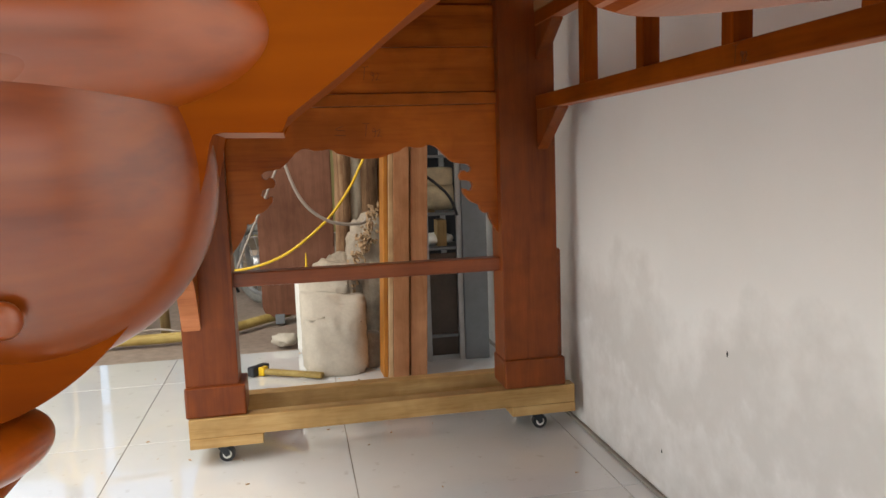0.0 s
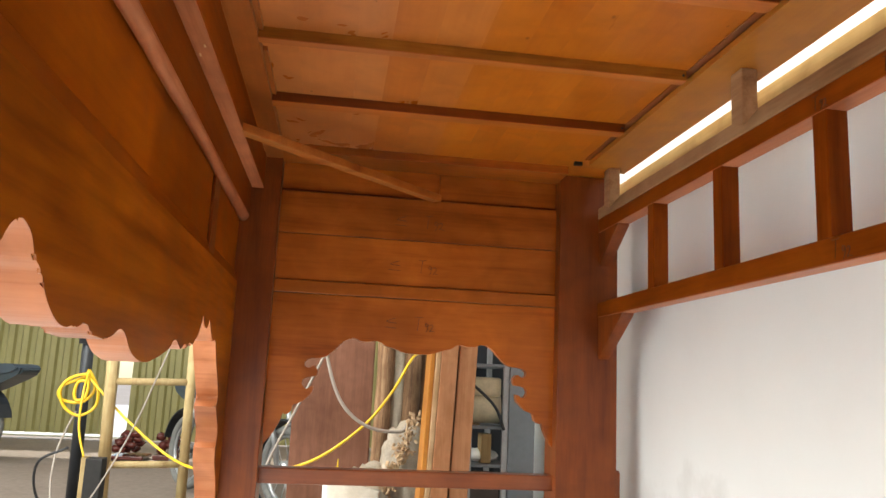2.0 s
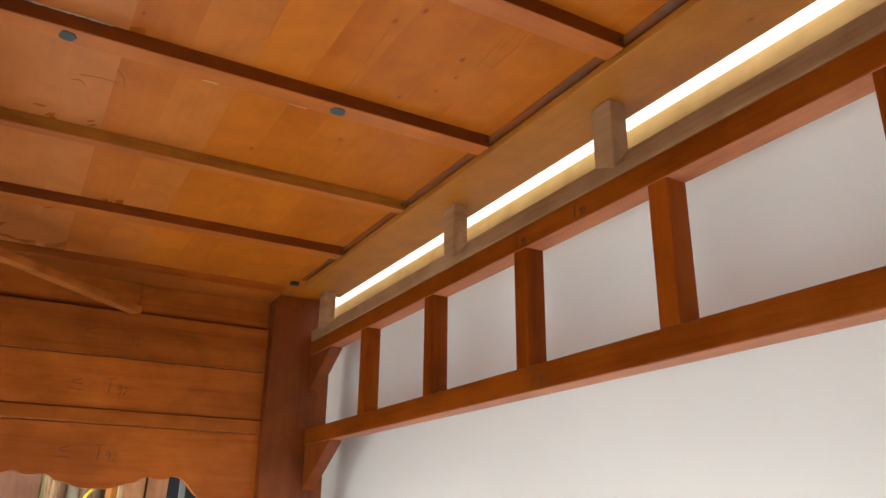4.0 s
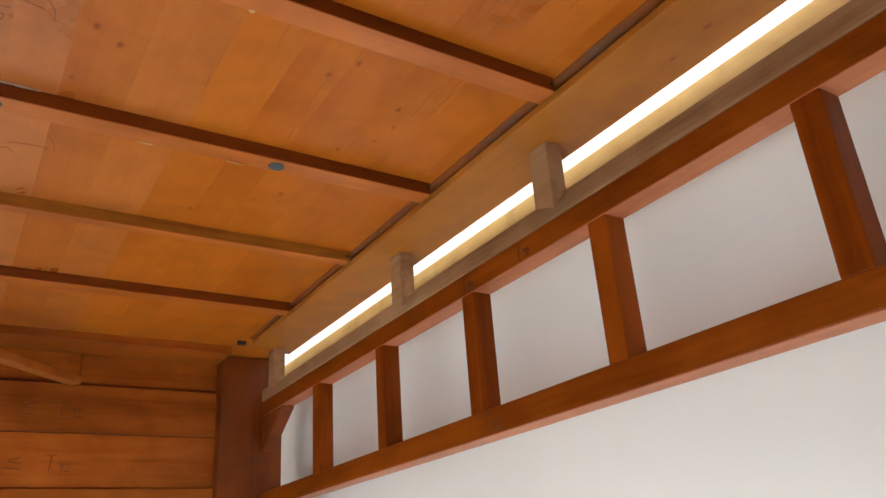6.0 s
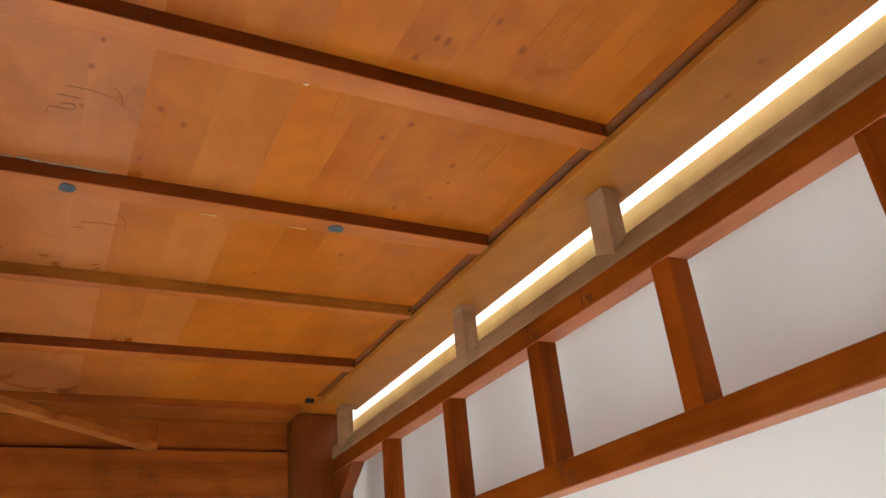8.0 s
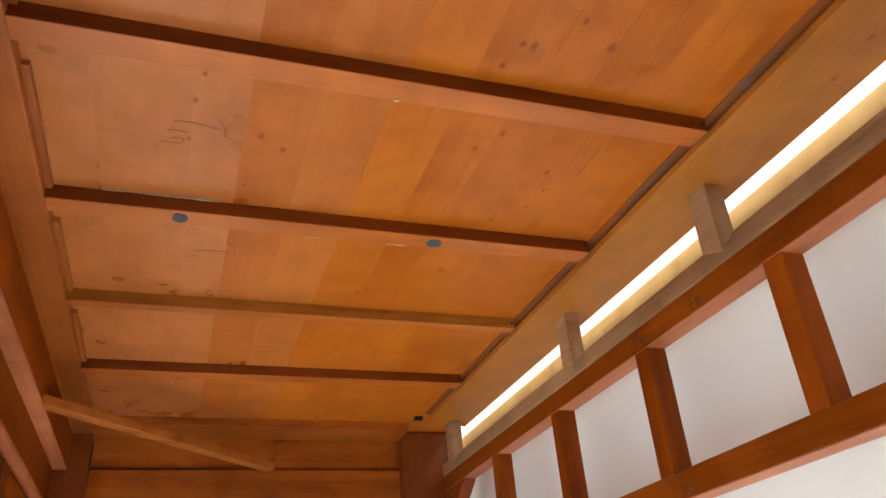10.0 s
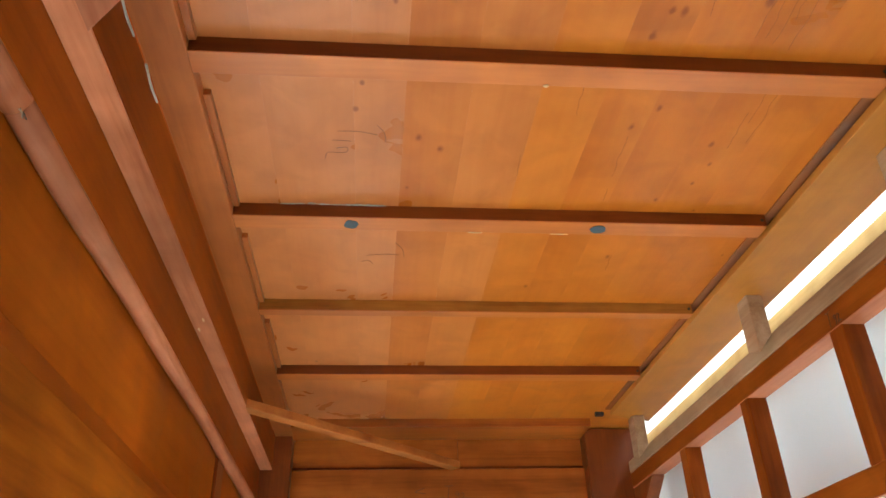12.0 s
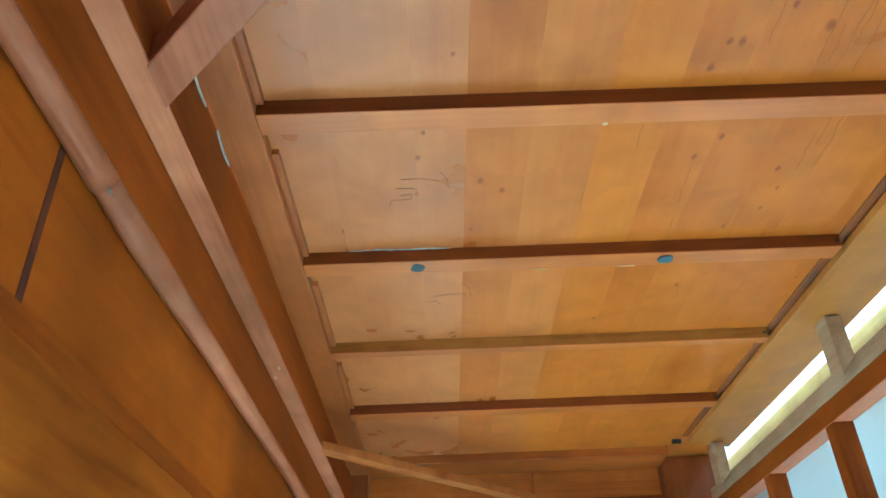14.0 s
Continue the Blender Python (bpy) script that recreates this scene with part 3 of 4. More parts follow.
# each curve goes on where the one before it ends
bracket_curves = [
    [(2.225, 0.500), (2.194, 0.553), (2.150, 0.600), (2.136, 0.637)],
    [(2.153, 0.655), (2.146, 0.684), (2.110, 0.715), (2.086, 0.737)],
    [(2.106, 0.755), (2.098, 0.770), (2.060, 0.810), (2.029, 0.839)],
    [(2.003, 0.868), (1.982, 0.894)]]
scallop_curves = [
    [(1.945, 0.886), (1.915, 0.900), (1.895, 0.915), (1.876, 0.933)],
    [(1.862, 0.911), (1.833, 0.910), (1.808, 0.918), (1.792, 0.935)],
    [(1.765, 0.895), (1.714, 0.875)],
    [(1.700, 0.866), (1.680, 0.874), (1.648, 0.859)],
    [(1.622, 0.869), (1.600, 0.856), (1.568, 0.862)],
    [(1.535, 0.873), (1.497, 0.854), (1.414, 0.837), (1.334, 0.828), (1.270, 0.836), (1.240, 0.848)],
    [(1.215, 0.864), (1.190, 0.867), (1.165, 0.858), (1.131, 0.851)]]
near_curves = [
    [(1.100, 0.853), (1.078, 0.855), (1.053, 0.868), (1.035, 0.858), (1.018, 0.861)],
    [(0.990, 0.857), (0.961, 0.863), (0.935, 0.878), (0.921, 0.891)],
    [(0.912, 0.903), (0.893, 0.913), (0.880, 0.930), (0.869, 0.937), (0.856, 0.941), (0.844, 0.939)],
    [(0.832, 0.931), (0.818, 0.914), (0.790, 0.885), (0.735, 0.853), (0.676, 0.854)],
    [(0.614, 0.813), (0.516, 0.823), (0.440, 0.854)],
    [(0.381, 0.858), (0.305, 0.904), (0.247, 0.922)],
    [(0.160, 0.808), (0.119, 0.638), (0.044, 0.420)]]
outline = [Vector(p) for p in run]
end = (2.258, 0.425)
for seg in (*bracket_curves, *scallop_curves, *near_curves):
    outline += spline([end, *seg], 5)[:-1]
    end = seg[-1]
outline.append(Vector((0.0, 0.425)))
apron = part("apron", cutout(outline, "X", -0.134, -0.083, 0.003), WOOD_APRON, altar, "scalloped front apron with pale sawn edges")
apron.data.materials.append(WOOD_SAWN)
for f in apron.data.polygons:
    f.material_index = 1 if abs(f.normal.x) < 0.5 else 0


# corner posts on plinth blocks
def post(x0, x1, y0, y1, wide):
    ob = part("post", box(x0, x1, y0, y1, 0.259, 1.43, 0.002), WOOD_Z, altar)
    part("plinth", box(x0 - 0.004, x1 + 0.018, y0 - 0.012, y1 + 0.006, 0.170, 0.2605, 0.006), WOOD_Z, ob)
    if wide:
        part("thickening", box(x1 - 0.02, x1 + 0.0145, y0 + 0.004, y1 - 0.004, 0.257, 0.60, 0.008), WOOD_Z, ob)
    return ob


post(-0.137, 0.0115, 2.260, 2.375, False)
post(0.8083, 0.9815, 2.260, 2.375, True)
post(-0.137, 0.0115, 0.005, 0.155, False)
post(0.8083, 0.9815, 0.005, 0.155, True)


def corbel(y, z0, z1):
    """A wedge under a back rail, against the post."""
    return part("corbel", cutout([(2.2585, z0), (2.2585, z1), (y, z1), (y + 0.004, z1 - 0.006)], "X", 0.9245, 0.9585, 0.002), WOOD_Z, altar)


corbel(2.075, 0.903, 1.0200)
corbel(2.108, 1.168, 1.2660)

# panelled ends with an arched fretwork apron
def mirrored(half, c):
    left = [Vector((c - u, z)) for u, z in reversed(half)]
    return left + [Vector((c + u, z)) for u, z in half[1:]]


HALF = [[(0.0, 0.871), (0.035, 0.873), (0.072, 0.885)], [(0.072, 0.885), (0.092, 0.890), (0.112, 0.904), (0.135, 0.899), (0.160, 0.899)],
        [(0.160, 0.899), (0.178, 0.906), (0.200, 0.903), (0.235, 0.868), (0.252, 0.853)], [(0.252, 0.853), (0.270, 0.848), (0.292, 0.846), (0.306, 0.840), (0.311, 0.831)],
        [(0.311, 0.831), (0.306, 0.822), (0.296, 0.819), (0.289, 0.826), (0.280, 0.826)], [(0.280, 0.826), (0.272, 0.812), (0.276, 0.798)],
        [(0.276, 0.798), (0.290, 0.796), (0.306, 0.794), (0.314, 0.783)], [(0.314, 0.783), (0.311, 0.769), (0.300, 0.762), (0.291, 0.770), (0.281, 0.772)],
        [(0.281, 0.772), (0.284, 0.756), (0.295, 0.743)], [(0.295, 0.743), (0.310, 0.729), (0.333, 0.721)], [(0.333, 0.721), (0.337, 0.703), (0.350, 0.694), (0.358, 0.699)],
        [(0.358, 0.699), (0.364, 0.676), (0.380, 0.645), (0.404, 0.613)]]


def arch(segs, n=4):
    line = []
    for seg in segs:
        line += [tuple(p) for p in spline([(*p, 0) for p in seg], n)][:-1]
    return [(p[0], p[1]) for p in line] + [segs[-1][-1]]


def end_panel(y0, y1, near):
    part("arch_board", cutout([*mirrored([(u, z + 0.0216) for u, z in arch(HALF)], 0.4195), (0.823, 1.0435), (0.002, 1.0435)], "Y", y0, y1, 0.0015), WOOD_X, altar)
    part("moulding", box(0.002, 0.820, y0 - 0.007 * near, y1 + 0.002, 1.045, 1.0805, 0.003), WOOD_X, altar)
    part("panel_board", box(0.002, 0.820, y0, y1, 1.0815, 1.2112, 0.002), WOOD_X, altar)
    part("panel_board", box(0.002, 0.820, y0, y1, 1.2126, 1.3330, 0.002), WOOD_X, altar)
    for z in (1.0442, 1.0812, 1.2120, 1.3330):
        part("tongue", box(0.004, 0.818, y0 + 0.007, y1 - 0.007, z - 0.007, z + 0.007, 0), WOOD_BATTEN, altar)
    part("stretcher", box(0.000, 0.820, y0 - 0.010, y1 + 0.016, 0.5365, 0.578, 0.004), WOOD_STRETCHER, altar)


end_panel(2.30, 2.325, 1)
part("end_board", box(-0.03, 0.92, 2.318, 2.35, 1.325, 1.43, 0.003), WOOD_X, altar)
part("end_board", box(0.46, 0.818, 2.312, 2.3185, 1.334, 1.417, 0.002), WOOD_X, altar)

# near end: thick carved arch that the camera slips under
curl = [[(-0.004, 0.6), (0.04, 0.66), (0.08, 0.73), (0.115, 0.8), (0.1361, 0.846), (0.1514, 0.8467), (0.1614, 0.8514), (0.1657, 0.8553), (0.1676, 0.858), (0.1662, 0.86), (0.1624, 0.8612), (0.147, 0.8629)],
        [(0.147, 0.8629), (0.1457, 0.8646), (0.1473, 0.866), (0.159, 0.8655), (0.1628, 0.8654), (0.1667, 0.8656), (0.1728, 0.8678), (0.1785, 0.8717), (0.1836, 0.8772), (0.1874, 0.8827), (0.1903, 0.889), (0.1917, 0.895)],
        [(0.1917, 0.895), (0.199, 0.8948)],
        [(0.199, 0.8948), (0.1996, 0.8964), (0.2062, 0.9014), (0.2138, 0.9077), (0.2199, 0.912)],
        [(0.2199, 0.912), (0.226, 0.9153), (0.2338, 0.9164), (0.2409, 0.9112)],
        [(0.2409, 0.9112), (0.2474, 0.9099), (0.2576, 0.9103), (0.2708, 0.9116), (0.2862, 0.9139), (0.32, 0.924), (0.36, 0.931), (0.402, 0.933)]]
line = arch(curl, 6)
line = line + [(0.804 - x, z) for x, z in reversed(line[:-1])]
carved = part("carved_arch", cutout([*line, (0.808, 1.022), (-0.004, 1.022)], "Y", 0.126, 0.144, 0.003, 3), WOOD_CARVED_DULL, altar, "thick carved arch with rolled scroll edges")
# Faces turned straight down take the paler pink wood.
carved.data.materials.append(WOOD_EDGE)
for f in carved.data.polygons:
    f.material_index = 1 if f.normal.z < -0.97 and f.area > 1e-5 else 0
LOBES = [(0.1717, 0.8903, 0.0201, 0.0194), (0.1742, 0.9053, 0.0259, 0.0103), (0.1648, 0.8625, 0.0075, 0.0037), (0.1564, 0.9095, 0.0208, 0.0152)]
for m in (1, -1):
    for cx, cz, rx, rz in LOBES:
        part("lobe", lump((0.402 + m * (cx - 0.402), 0.130, cz), (rx, 0.0105, rz), 3, 0.0, 5), WOOD_CARVED, altar, "", True)
    part("scroll_eye", lump((0.402 + m * (0.1722 - 0.402), 0.1205, 0.8779), (0.0019, 0.0011, 0.0019), 5, 0.0, 3), WOOD_CARVED, altar, "", True)
for z0, z1 in ((1.0235, 1.060), (1.0615, 1.187), (1.190, 1.308)):
    part("panel_board", box(-0.002, 0.800, 0.128, 0.142, z0, z1, 0.003), WOOD_X, altar)
part("end_board", box(-0.05, 0.90, 0.10, 0.128, 1.30, 1.43, 0.003), WOOD_X, altar)
part("stretcher", box(-0.004, 0.800, 0.118, 0.150, 0.517, 0.558, 0.004), WOOD_X, altar)

# corner braces under the front beam
def corner_brace(a, b, w, h, mat, label):
    """A diagonal brace cut flush with the face of the front beam."""
    bm = bar(a, b, w, h, 0.002)
    for v in bm.verts:
        d = -0.0365 - v.co.x
        if d > 0:
            v.co.x += d
            v.co.y += d * (b[1] - a[1]) / (b[0] - a[0])
    return part("corner_brace", bm, mat, altar, label)


corner_brace((-0.046, 1.765, 1.331), (0.446, 2.255, 1.329), 0.033, 0.019, WOOD_BRACE, "light orange diagonal brace")
corner_brace((-0.058, 0.730, 1.3373), (0.450, 0.222, 1.3373), 0.039, 0.034, WOOD_EDGE, "pinkish diagonal brace")

# open ladder frame at the back
rail = part("lower_back_rail", box(0.922, 0.960, 0.0, 2.2585, 1.0215, 1.0625, 0.002), WOOD_RAIL, altar)
# Pink undersides put the floor's light into the colour of both rails.
part("underside", box(0.9225, 0.9595, 0.0, 2.2583, 1.0203, 1.0219, 0.0005), WOOD_EDGE, rail, "underside in paler pink for light from the floor")
rail = part("upper_back_rail", box(0.922, 0.960, 0.0, 2.2585, 1.2675, 1.305, 0.002), WOOD_RAIL, altar)
part("underside", box(0.9225, 0.9595, 0.0, 2.2583, 1.2663, 1.2679, 0.0005), WOOD_EDGE, rail, "underside in paler pink for light from the floor")
for y in (1.8687, 1.5421, 1.2133, 0.8876, 0.561, 0.234):
    part("slat", box(0.9223, 0.9595, y, y + 0.036, 1.0615, 1.2675, 0.002), WOOD_SLAT, altar)
part("ledger", box(0.9215, 0.955, 0.0, 2.262, 1.3055, 1.338, 0.003), WOOD_GREY, altar, "greyish raw timber ledger")
board = box(0.838, 0.957, 0.02, 2.10, 1.4115, 1.424, 0.001)
for v in board.verts:
    v.co.y += 0.45 * (v.co.x - 0.87) if v.co.y > 1 else 0
    v.co.x -= 0.005 if v.co.y > 1 else 0
part("back_board", board, WOOD_BACK, altar, "tan plywood strip")
for y in (2.085, 1.402, 0.952):
    block = box(0.891, 0.9212, y, y + 0.041, 1.298, 1.4113, 0.002)
    for v in block.verts:
        if v.co.z < 1.33:
            v.co.z += 1.2 * max(0.0, v.co.x - 0.891) + 0.38 * (v.co.y - y)
    part("spacer_block", block, WOOD_GREY, altar, "raw grey-brown spacer block cut on a slant")
# Strip added to darken the recess beside the back board.
part("recess_strip", box(0.8262, 0.945, 0.14, 2.10, 1.4310, 1.4334, 0.0005), RECESS_STRIP, altar, "strip behind the battens, darkened for the recess, with grey dust")
part("plug", box(0.807, 0.829, 2.125, 2.138, 1.424, 1.4345, 0.001), DARK, altar, "small dark plug")

# Cream strip added to stand for warm bounce on the shaded wall.
structure("wall_batten", box(1.040, 1.0613, -1.0, 2.75, 1.385, 1.456, 0.002), WALL_CREAM, "pale cream strip added along the wall for its warm bounced light", "batten")

# filler spots, dried glue and pencil marks
def disc(at, rx, ry, seed, down=True):
    bm = bmesh.new()
    random.seed(seed)
    n = 18
    ring = [(at[0] + rx * math.cos(2 * math.pi * k / n) * random.uniform(0.86, 1.1), at[1] + ry * math.sin(2 * math.pi * k / n) * random.uniform(0.86, 1.1)) for k in range(n)]
    lo = [bm.verts.new((x, y, at[2] - 0.0012)) for x, y in ring]
    hi = [bm.verts.new((x, y, at[2] + 0.0005)) for x, y in ring]
    bm.faces.new(lo), bm.faces.new(hi)
    for k in range(n):
        bm.faces.new((lo[k], lo[(k + 1) % n], hi[(k + 1) % n], hi[k]))
    return bm


part("filler_spot", disc((0.5615, 1.1909, 1.4115), 0.0125, 0.0115, 1), FILLER, altar, "blue-grey filler spot")
part("filler_spot", disc((0.1853, 1.1909, 1.4115), 0.0105, 0.0115, 2), FILLER, altar, "blue-grey filler spot")
random.seed(8)
for x in (0.095, 0.112, 0.128, 0.145, 0.165, 0.181, 0.195, 0.212, 0.225):
    part("glue_smear", lump((x, 1.1724 - random.uniform(0, 0.0022), 1.4330), (random.uniform(0.006, 0.013), random.uniform(0.0010, 0.0024), 0.0009), int(x * 900), 0.5, 2, 2.0), GLUE, altar, "dried white glue", True)
for a, b in ((0.765, 0.822), (0.868, 0.925)):
    part("glue_smear", cable([(-0.0335, a, 1.410), (-0.0337, (a + b) / 2, 1.404), (-0.0340, b, 1.405)], 0.0018, 6), GLUE, altar, "dried white glue")
CHIPPED = [((0.4161, 0.8799), 0.004, 0.003), ((0.374, 1.2068), 0.014, 0.0011), ((0.505, 1.2068), 0.018, 0.0009)]
for k, ((x, y), rx, ry) in enumerate(CHIPPED):
    part("chip", disc((x, y, 1.4113), rx * 0.8, ry * 0.7, 30 + k), CHIPPED_EDGE, altar, "pale chipped edge")


for k, (x, y) in enumerate(((-0.058, 1.376), (-0.045, 1.339))):
    part("chip", disc((x, y, 1.3222), 0.0016, 0.006, 60 + k), CHIPPED_EDGE, altar, "small chipped spot")


def strokes(lines, r, label):
    bm = bmesh.new()
    for pts in lines:
        cable(pts, r, 5, 5, bm)
    return part("pencil_mark", bm, PENCIL, altar, label)


def on_top(lines):
    return [[(x, y, 1.4334) for x, y in pts] for pts in lines]


strokes(on_top([[(0.2215, 0.9878), (0.2305, 1.0021), (0.2331, 1.0218)], [(0.1709, 1.0016), (0.1977, 1.0014), (0.2218, 1.0071)], [(0.163, 1.0205), (0.1791, 1.0209), (0.188, 1.0217)],
                [(0.1676, 1.037), (0.1818, 1.0351), (0.1808, 1.0449), (0.1695, 1.0466), (0.156, 1.0473), (0.1516, 1.0612)]]), 0.0004, "faint pencil scribble")
strokes(on_top([[(0.2542, 1.2794), (0.266, 1.2988), (0.2698, 1.3247)], [(0.209, 1.3211), (0.2368, 1.3164), (0.2611, 1.3174)], [(0.1996, 1.3423), (0.2109, 1.338), (0.2185, 1.3494)]]), 0.0004, "faint pencil scribble")


def crack(x, y0, y1, seed):
    random.seed(seed)
    n = 7
    pts = [(x + random.gauss(0, 0.0009) + 0.003 * k / n, y0 + (y1 - y0) * k / n, 1.4337) for k in range(n + 1)]
    return part("crack", cable(pts, 0.0004, 3, 5), CRACK, altar, "hairline crack along the grain")


for k, (x, y0, y1) in enumerate(((0.553, 0.994, 1.084), (0.557, 1.112, 1.146), (0.694, 0.938, 1.013), (0.656, 0.760, 0.813), (0.659, 0.848, 0.882), (0.578, 0.716, 0.785),
                                 (0.676, 0.716, 0.785), (0.416, 1.041, 1.089), (0.619, 1.304, 1.359),
                                 (0.643, 0.690, 0.815), (0.668, 0.672, 0.822), (0.690, 0.668, 0.830), (0.750, 0.650, 0.735), (0.700, 0.870, 0.960), (0.716, 0.890, 1.000), (0.470, 0.900, 0.955))):
    crack(x, y0, y1, 50 + k)


GLYPHS = [[(0.0, 1.0), (0.3, 0.97), (0.58, 1.02)], [(0.30, 0.98), (0.26, 0.5), (0.20, 0.0)],
          [(0.98, 0.50), (0.84, 0.58), (0.76, 0.42), (0.88, 0.32), (0.99, 0.48), (0.96, 0.15), (0.84, -0.08)],
          [(1.12, 0.40), (1.24, 0.52), (1.34, 0.38), (1.22, 0.12), (1.10, -0.02), (1.28, 0.02), (1.50, -0.02)]]


def size_mark(at, size, right):
    """The size T92, written by hand."""
    lines = [[Vector(at) + Vector(right) * (size * u) + Vector((0, 0, size * v)) for u, v in g] for g in GLYPHS]
    return strokes(lines, 0.0007, "handwritten size mark")


for x, z in ((0.400, 1.228), (0.388, 1.098), (0.386, 0.936)):
    size_mark((x + 0.02, 2.2995, z + 0.0216), 0.038, (1, 0, 0))
    strokes([[(x + 0.02 - 0.055, 2.2995, z + 0.0216 + 0.032), (x + 0.02 - 0.080, 2.2995, z + 0.0216 + 0.022), (x + 0.02 - 0.052, 2.2995, z + 0.0216 + 0.018)], [(x + 0.02 - 0.085, 2.2995, z + 0.0216 + 0.006), (x + 0.02 - 0.05, 2.2995, z + 0.0216 + 0.004)]], 0.0008, "pencil arrow")
size_mark((0.9215, 1.212, 1.027), 0.030, (0, -1, 0))
size_mark((0.9215, 1.244, 1.272), 0.024, (0, -1, 0))
size_mark((0.9215, 1.085, 1.274), 0.022, (0, -1, 0))

# ---- wheeled skids ----
PLACE = placed(0, 0, FLOOR)


def dolly(x0, x1, y0, y1, turn):
    d = thing("dolly", ((x0 + x1) / 2, (y0 + y1) / 2, 0), "raw pine skid on small black casters under the table feet", "dolly", "dollies")

    def tilted(bm):
        return turned(bm, Matrix.Translation((x0, y0, 0)) @ Matrix.Rotation(radians(turn), 4, "Z") @ Matrix.Translation((-x0, -y0, 0)))

    for y in (y0, y1 - 0.05):
        part("beam", tilted(box(x0, x1, y, y + 0.05, 0.086, 0.143, 0.003)), WOOD_SKID, d)
    for xa, xb in ((x0, x0 + 0.205), (x1 - 0.205, x1)):
        part("block", tilted(box(xa, xb, y0 - 0.002, y1, 0.056, 0.086, 0.002)), WOOD_SKID, d)
        for y in (y0 + 0.04, y1 - 0.05):
            cx, y = xa + 0.085, y + (xa - x0) * math.tan(radians(turn))
            c = part("caster", box(cx - 0.028, cx + 0.028, y - 0.026, y + 0.026, 0.0525, 0.0562, 0.001), BLACK_PAINT, d, "small black swivel caster")
            for s in (-1, 1):
                part("fork", cutout([(cx - 0.018, 0.053), (cx + 0.016, 0.053), (cx + 0.022, 0.022), (cx + 0.010, 0.016)], "Y", y + s * 0.013 - 0.0015, y + s * 0.013 + 0.0015), BLACK_PAINT, c)
            part("wheel", rod((cx + 0.013, y - 0.010, 0.0225), (cx + 0.013, y + 0.010, 0.0225), 0.0225, None, 24), DARK, c, "black rubber wheel")
            part("hub", rod((cx + 0.013, y - 0.0112, 0.0225), (cx + 0.013, y + 0.0112, 0.0225), 0.013, None, 18), WHITE_PLASTIC, c, "pale hub")
    return d


dolly(-0.134, 1.029, 2.240, 2.495, 0.3)
dolly(-0.134, 1.029, -0.04, 0.21, 0.0)

# ---- on the tiles behind the table ----
PLACE = placed(0.027, 0.088, FLOOR)
sack = thing("sack", (0.288, 3.08, 0), "cream woven sack standing on the tiles, mouth folded shut", "sack")
def woven_sack(parent, cx, cy, w, d, h, seed, label=""):
    """A standing cloth sack: rounded foot, creased sides, mouth folded over to a line."""
    bm = bmesh.new()
    n, rings = 96, []
    for i in range(34):
        v = i / 33
        z = h * v
        shut = 1.0 - 0.80 * max(0.0, (v - 0.62) / 0.38) ** 1.5
        foot = 0.90 + 0.10 * min(1.0, v / 0.10)
        ring = []
        for k in range(n):
            a = 2 * math.pi * k / n
            q = Vector((math.cos(a), math.sin(a), v))
            sq = (abs(q.x) ** 3 + abs(q.y) ** 3) ** (-1 / 3)
            crease = noise.ridged_multi_fractal(Vector((q.x * 1.7 + seed, q.y * 1.7, v * 3.2 + 0.6 * q.x)), 0.8, 2.2, 4, 1.0, 2.0)
            low = max(0.0, 1 - v / 0.3)
            out = foot * (0.93 + 0.035 * crease + 0.03 * low * math.sin(v * 55 + 4 * q.x) + 0.04 * noise.noise(q * 2.3 + Vector((seed, 0, 0))))
            ring.append(bm.verts.new((cx + w * sq * q.x * out * 0.98, cy + d * sq * q.y * out * shut, z + (0.012 * noise.noise(Vector((q.x * 2, seed, 1))) - 0.02 * q.x * v if v > 0.9 else 0.0))))
        rings.append(ring)
    for ra, rb in zip(rings, rings[1:]):
        for k in range(n):
            bm.faces.new((ra[k], ra[(k + 1) % n], rb[(k + 1) % n], rb[k]))
    bm.faces.new(rings[0]), bm.faces.new(rings[-1])
    return part("body", bm, SACK, parent, label, True)


woven_sack(sack, 0.303, 3.06, 0.138, 0.105, 0.325, 4)
flap = bmesh.new()
for k in range(3):
    join(lump((0.235 + 0.062 * k, 2.985, 0.235 - 0.012 * k), (0.045, 0.012, 0.014), 31 + k, 0.5, 3, 2.5), flap)
part("fold", flap, SACK, sack, "crumpled fold of the cloth", True)
rear_sack = thing("sack", (0.27, 3.27, 0), "grey-stained white sack slumped behind another", "sack")
woven_sack(rear_sack, 0.275, 3.27, 0.112, 0.075, 0.37, 9)

hammer = thing("hammer", (0.10, 3.02, 0), "claw hammer with a wooden handle lying on the tiles", "hammer")
part("handle", bar((-0.005, 3.085, 0.018), (0.245, 2.945, 0.017), 0.030, 0.024, 0.009), WOOD_PALE_Y, hammer, "worn yellow wooden handle")
part("head", bar((-0.045, 3.06, 0.022), (0.02, 3.125, 0.022), 0.036, 0.040, 0.006), BLACK_PAINT, hammer, "black steel head")
part("collar", bar((-0.012, 3.089, 0.020), (0.018, 3.072, 0.020), 0.036, 0.036, 0.004), YELLOW, hammer, "yellow collar")

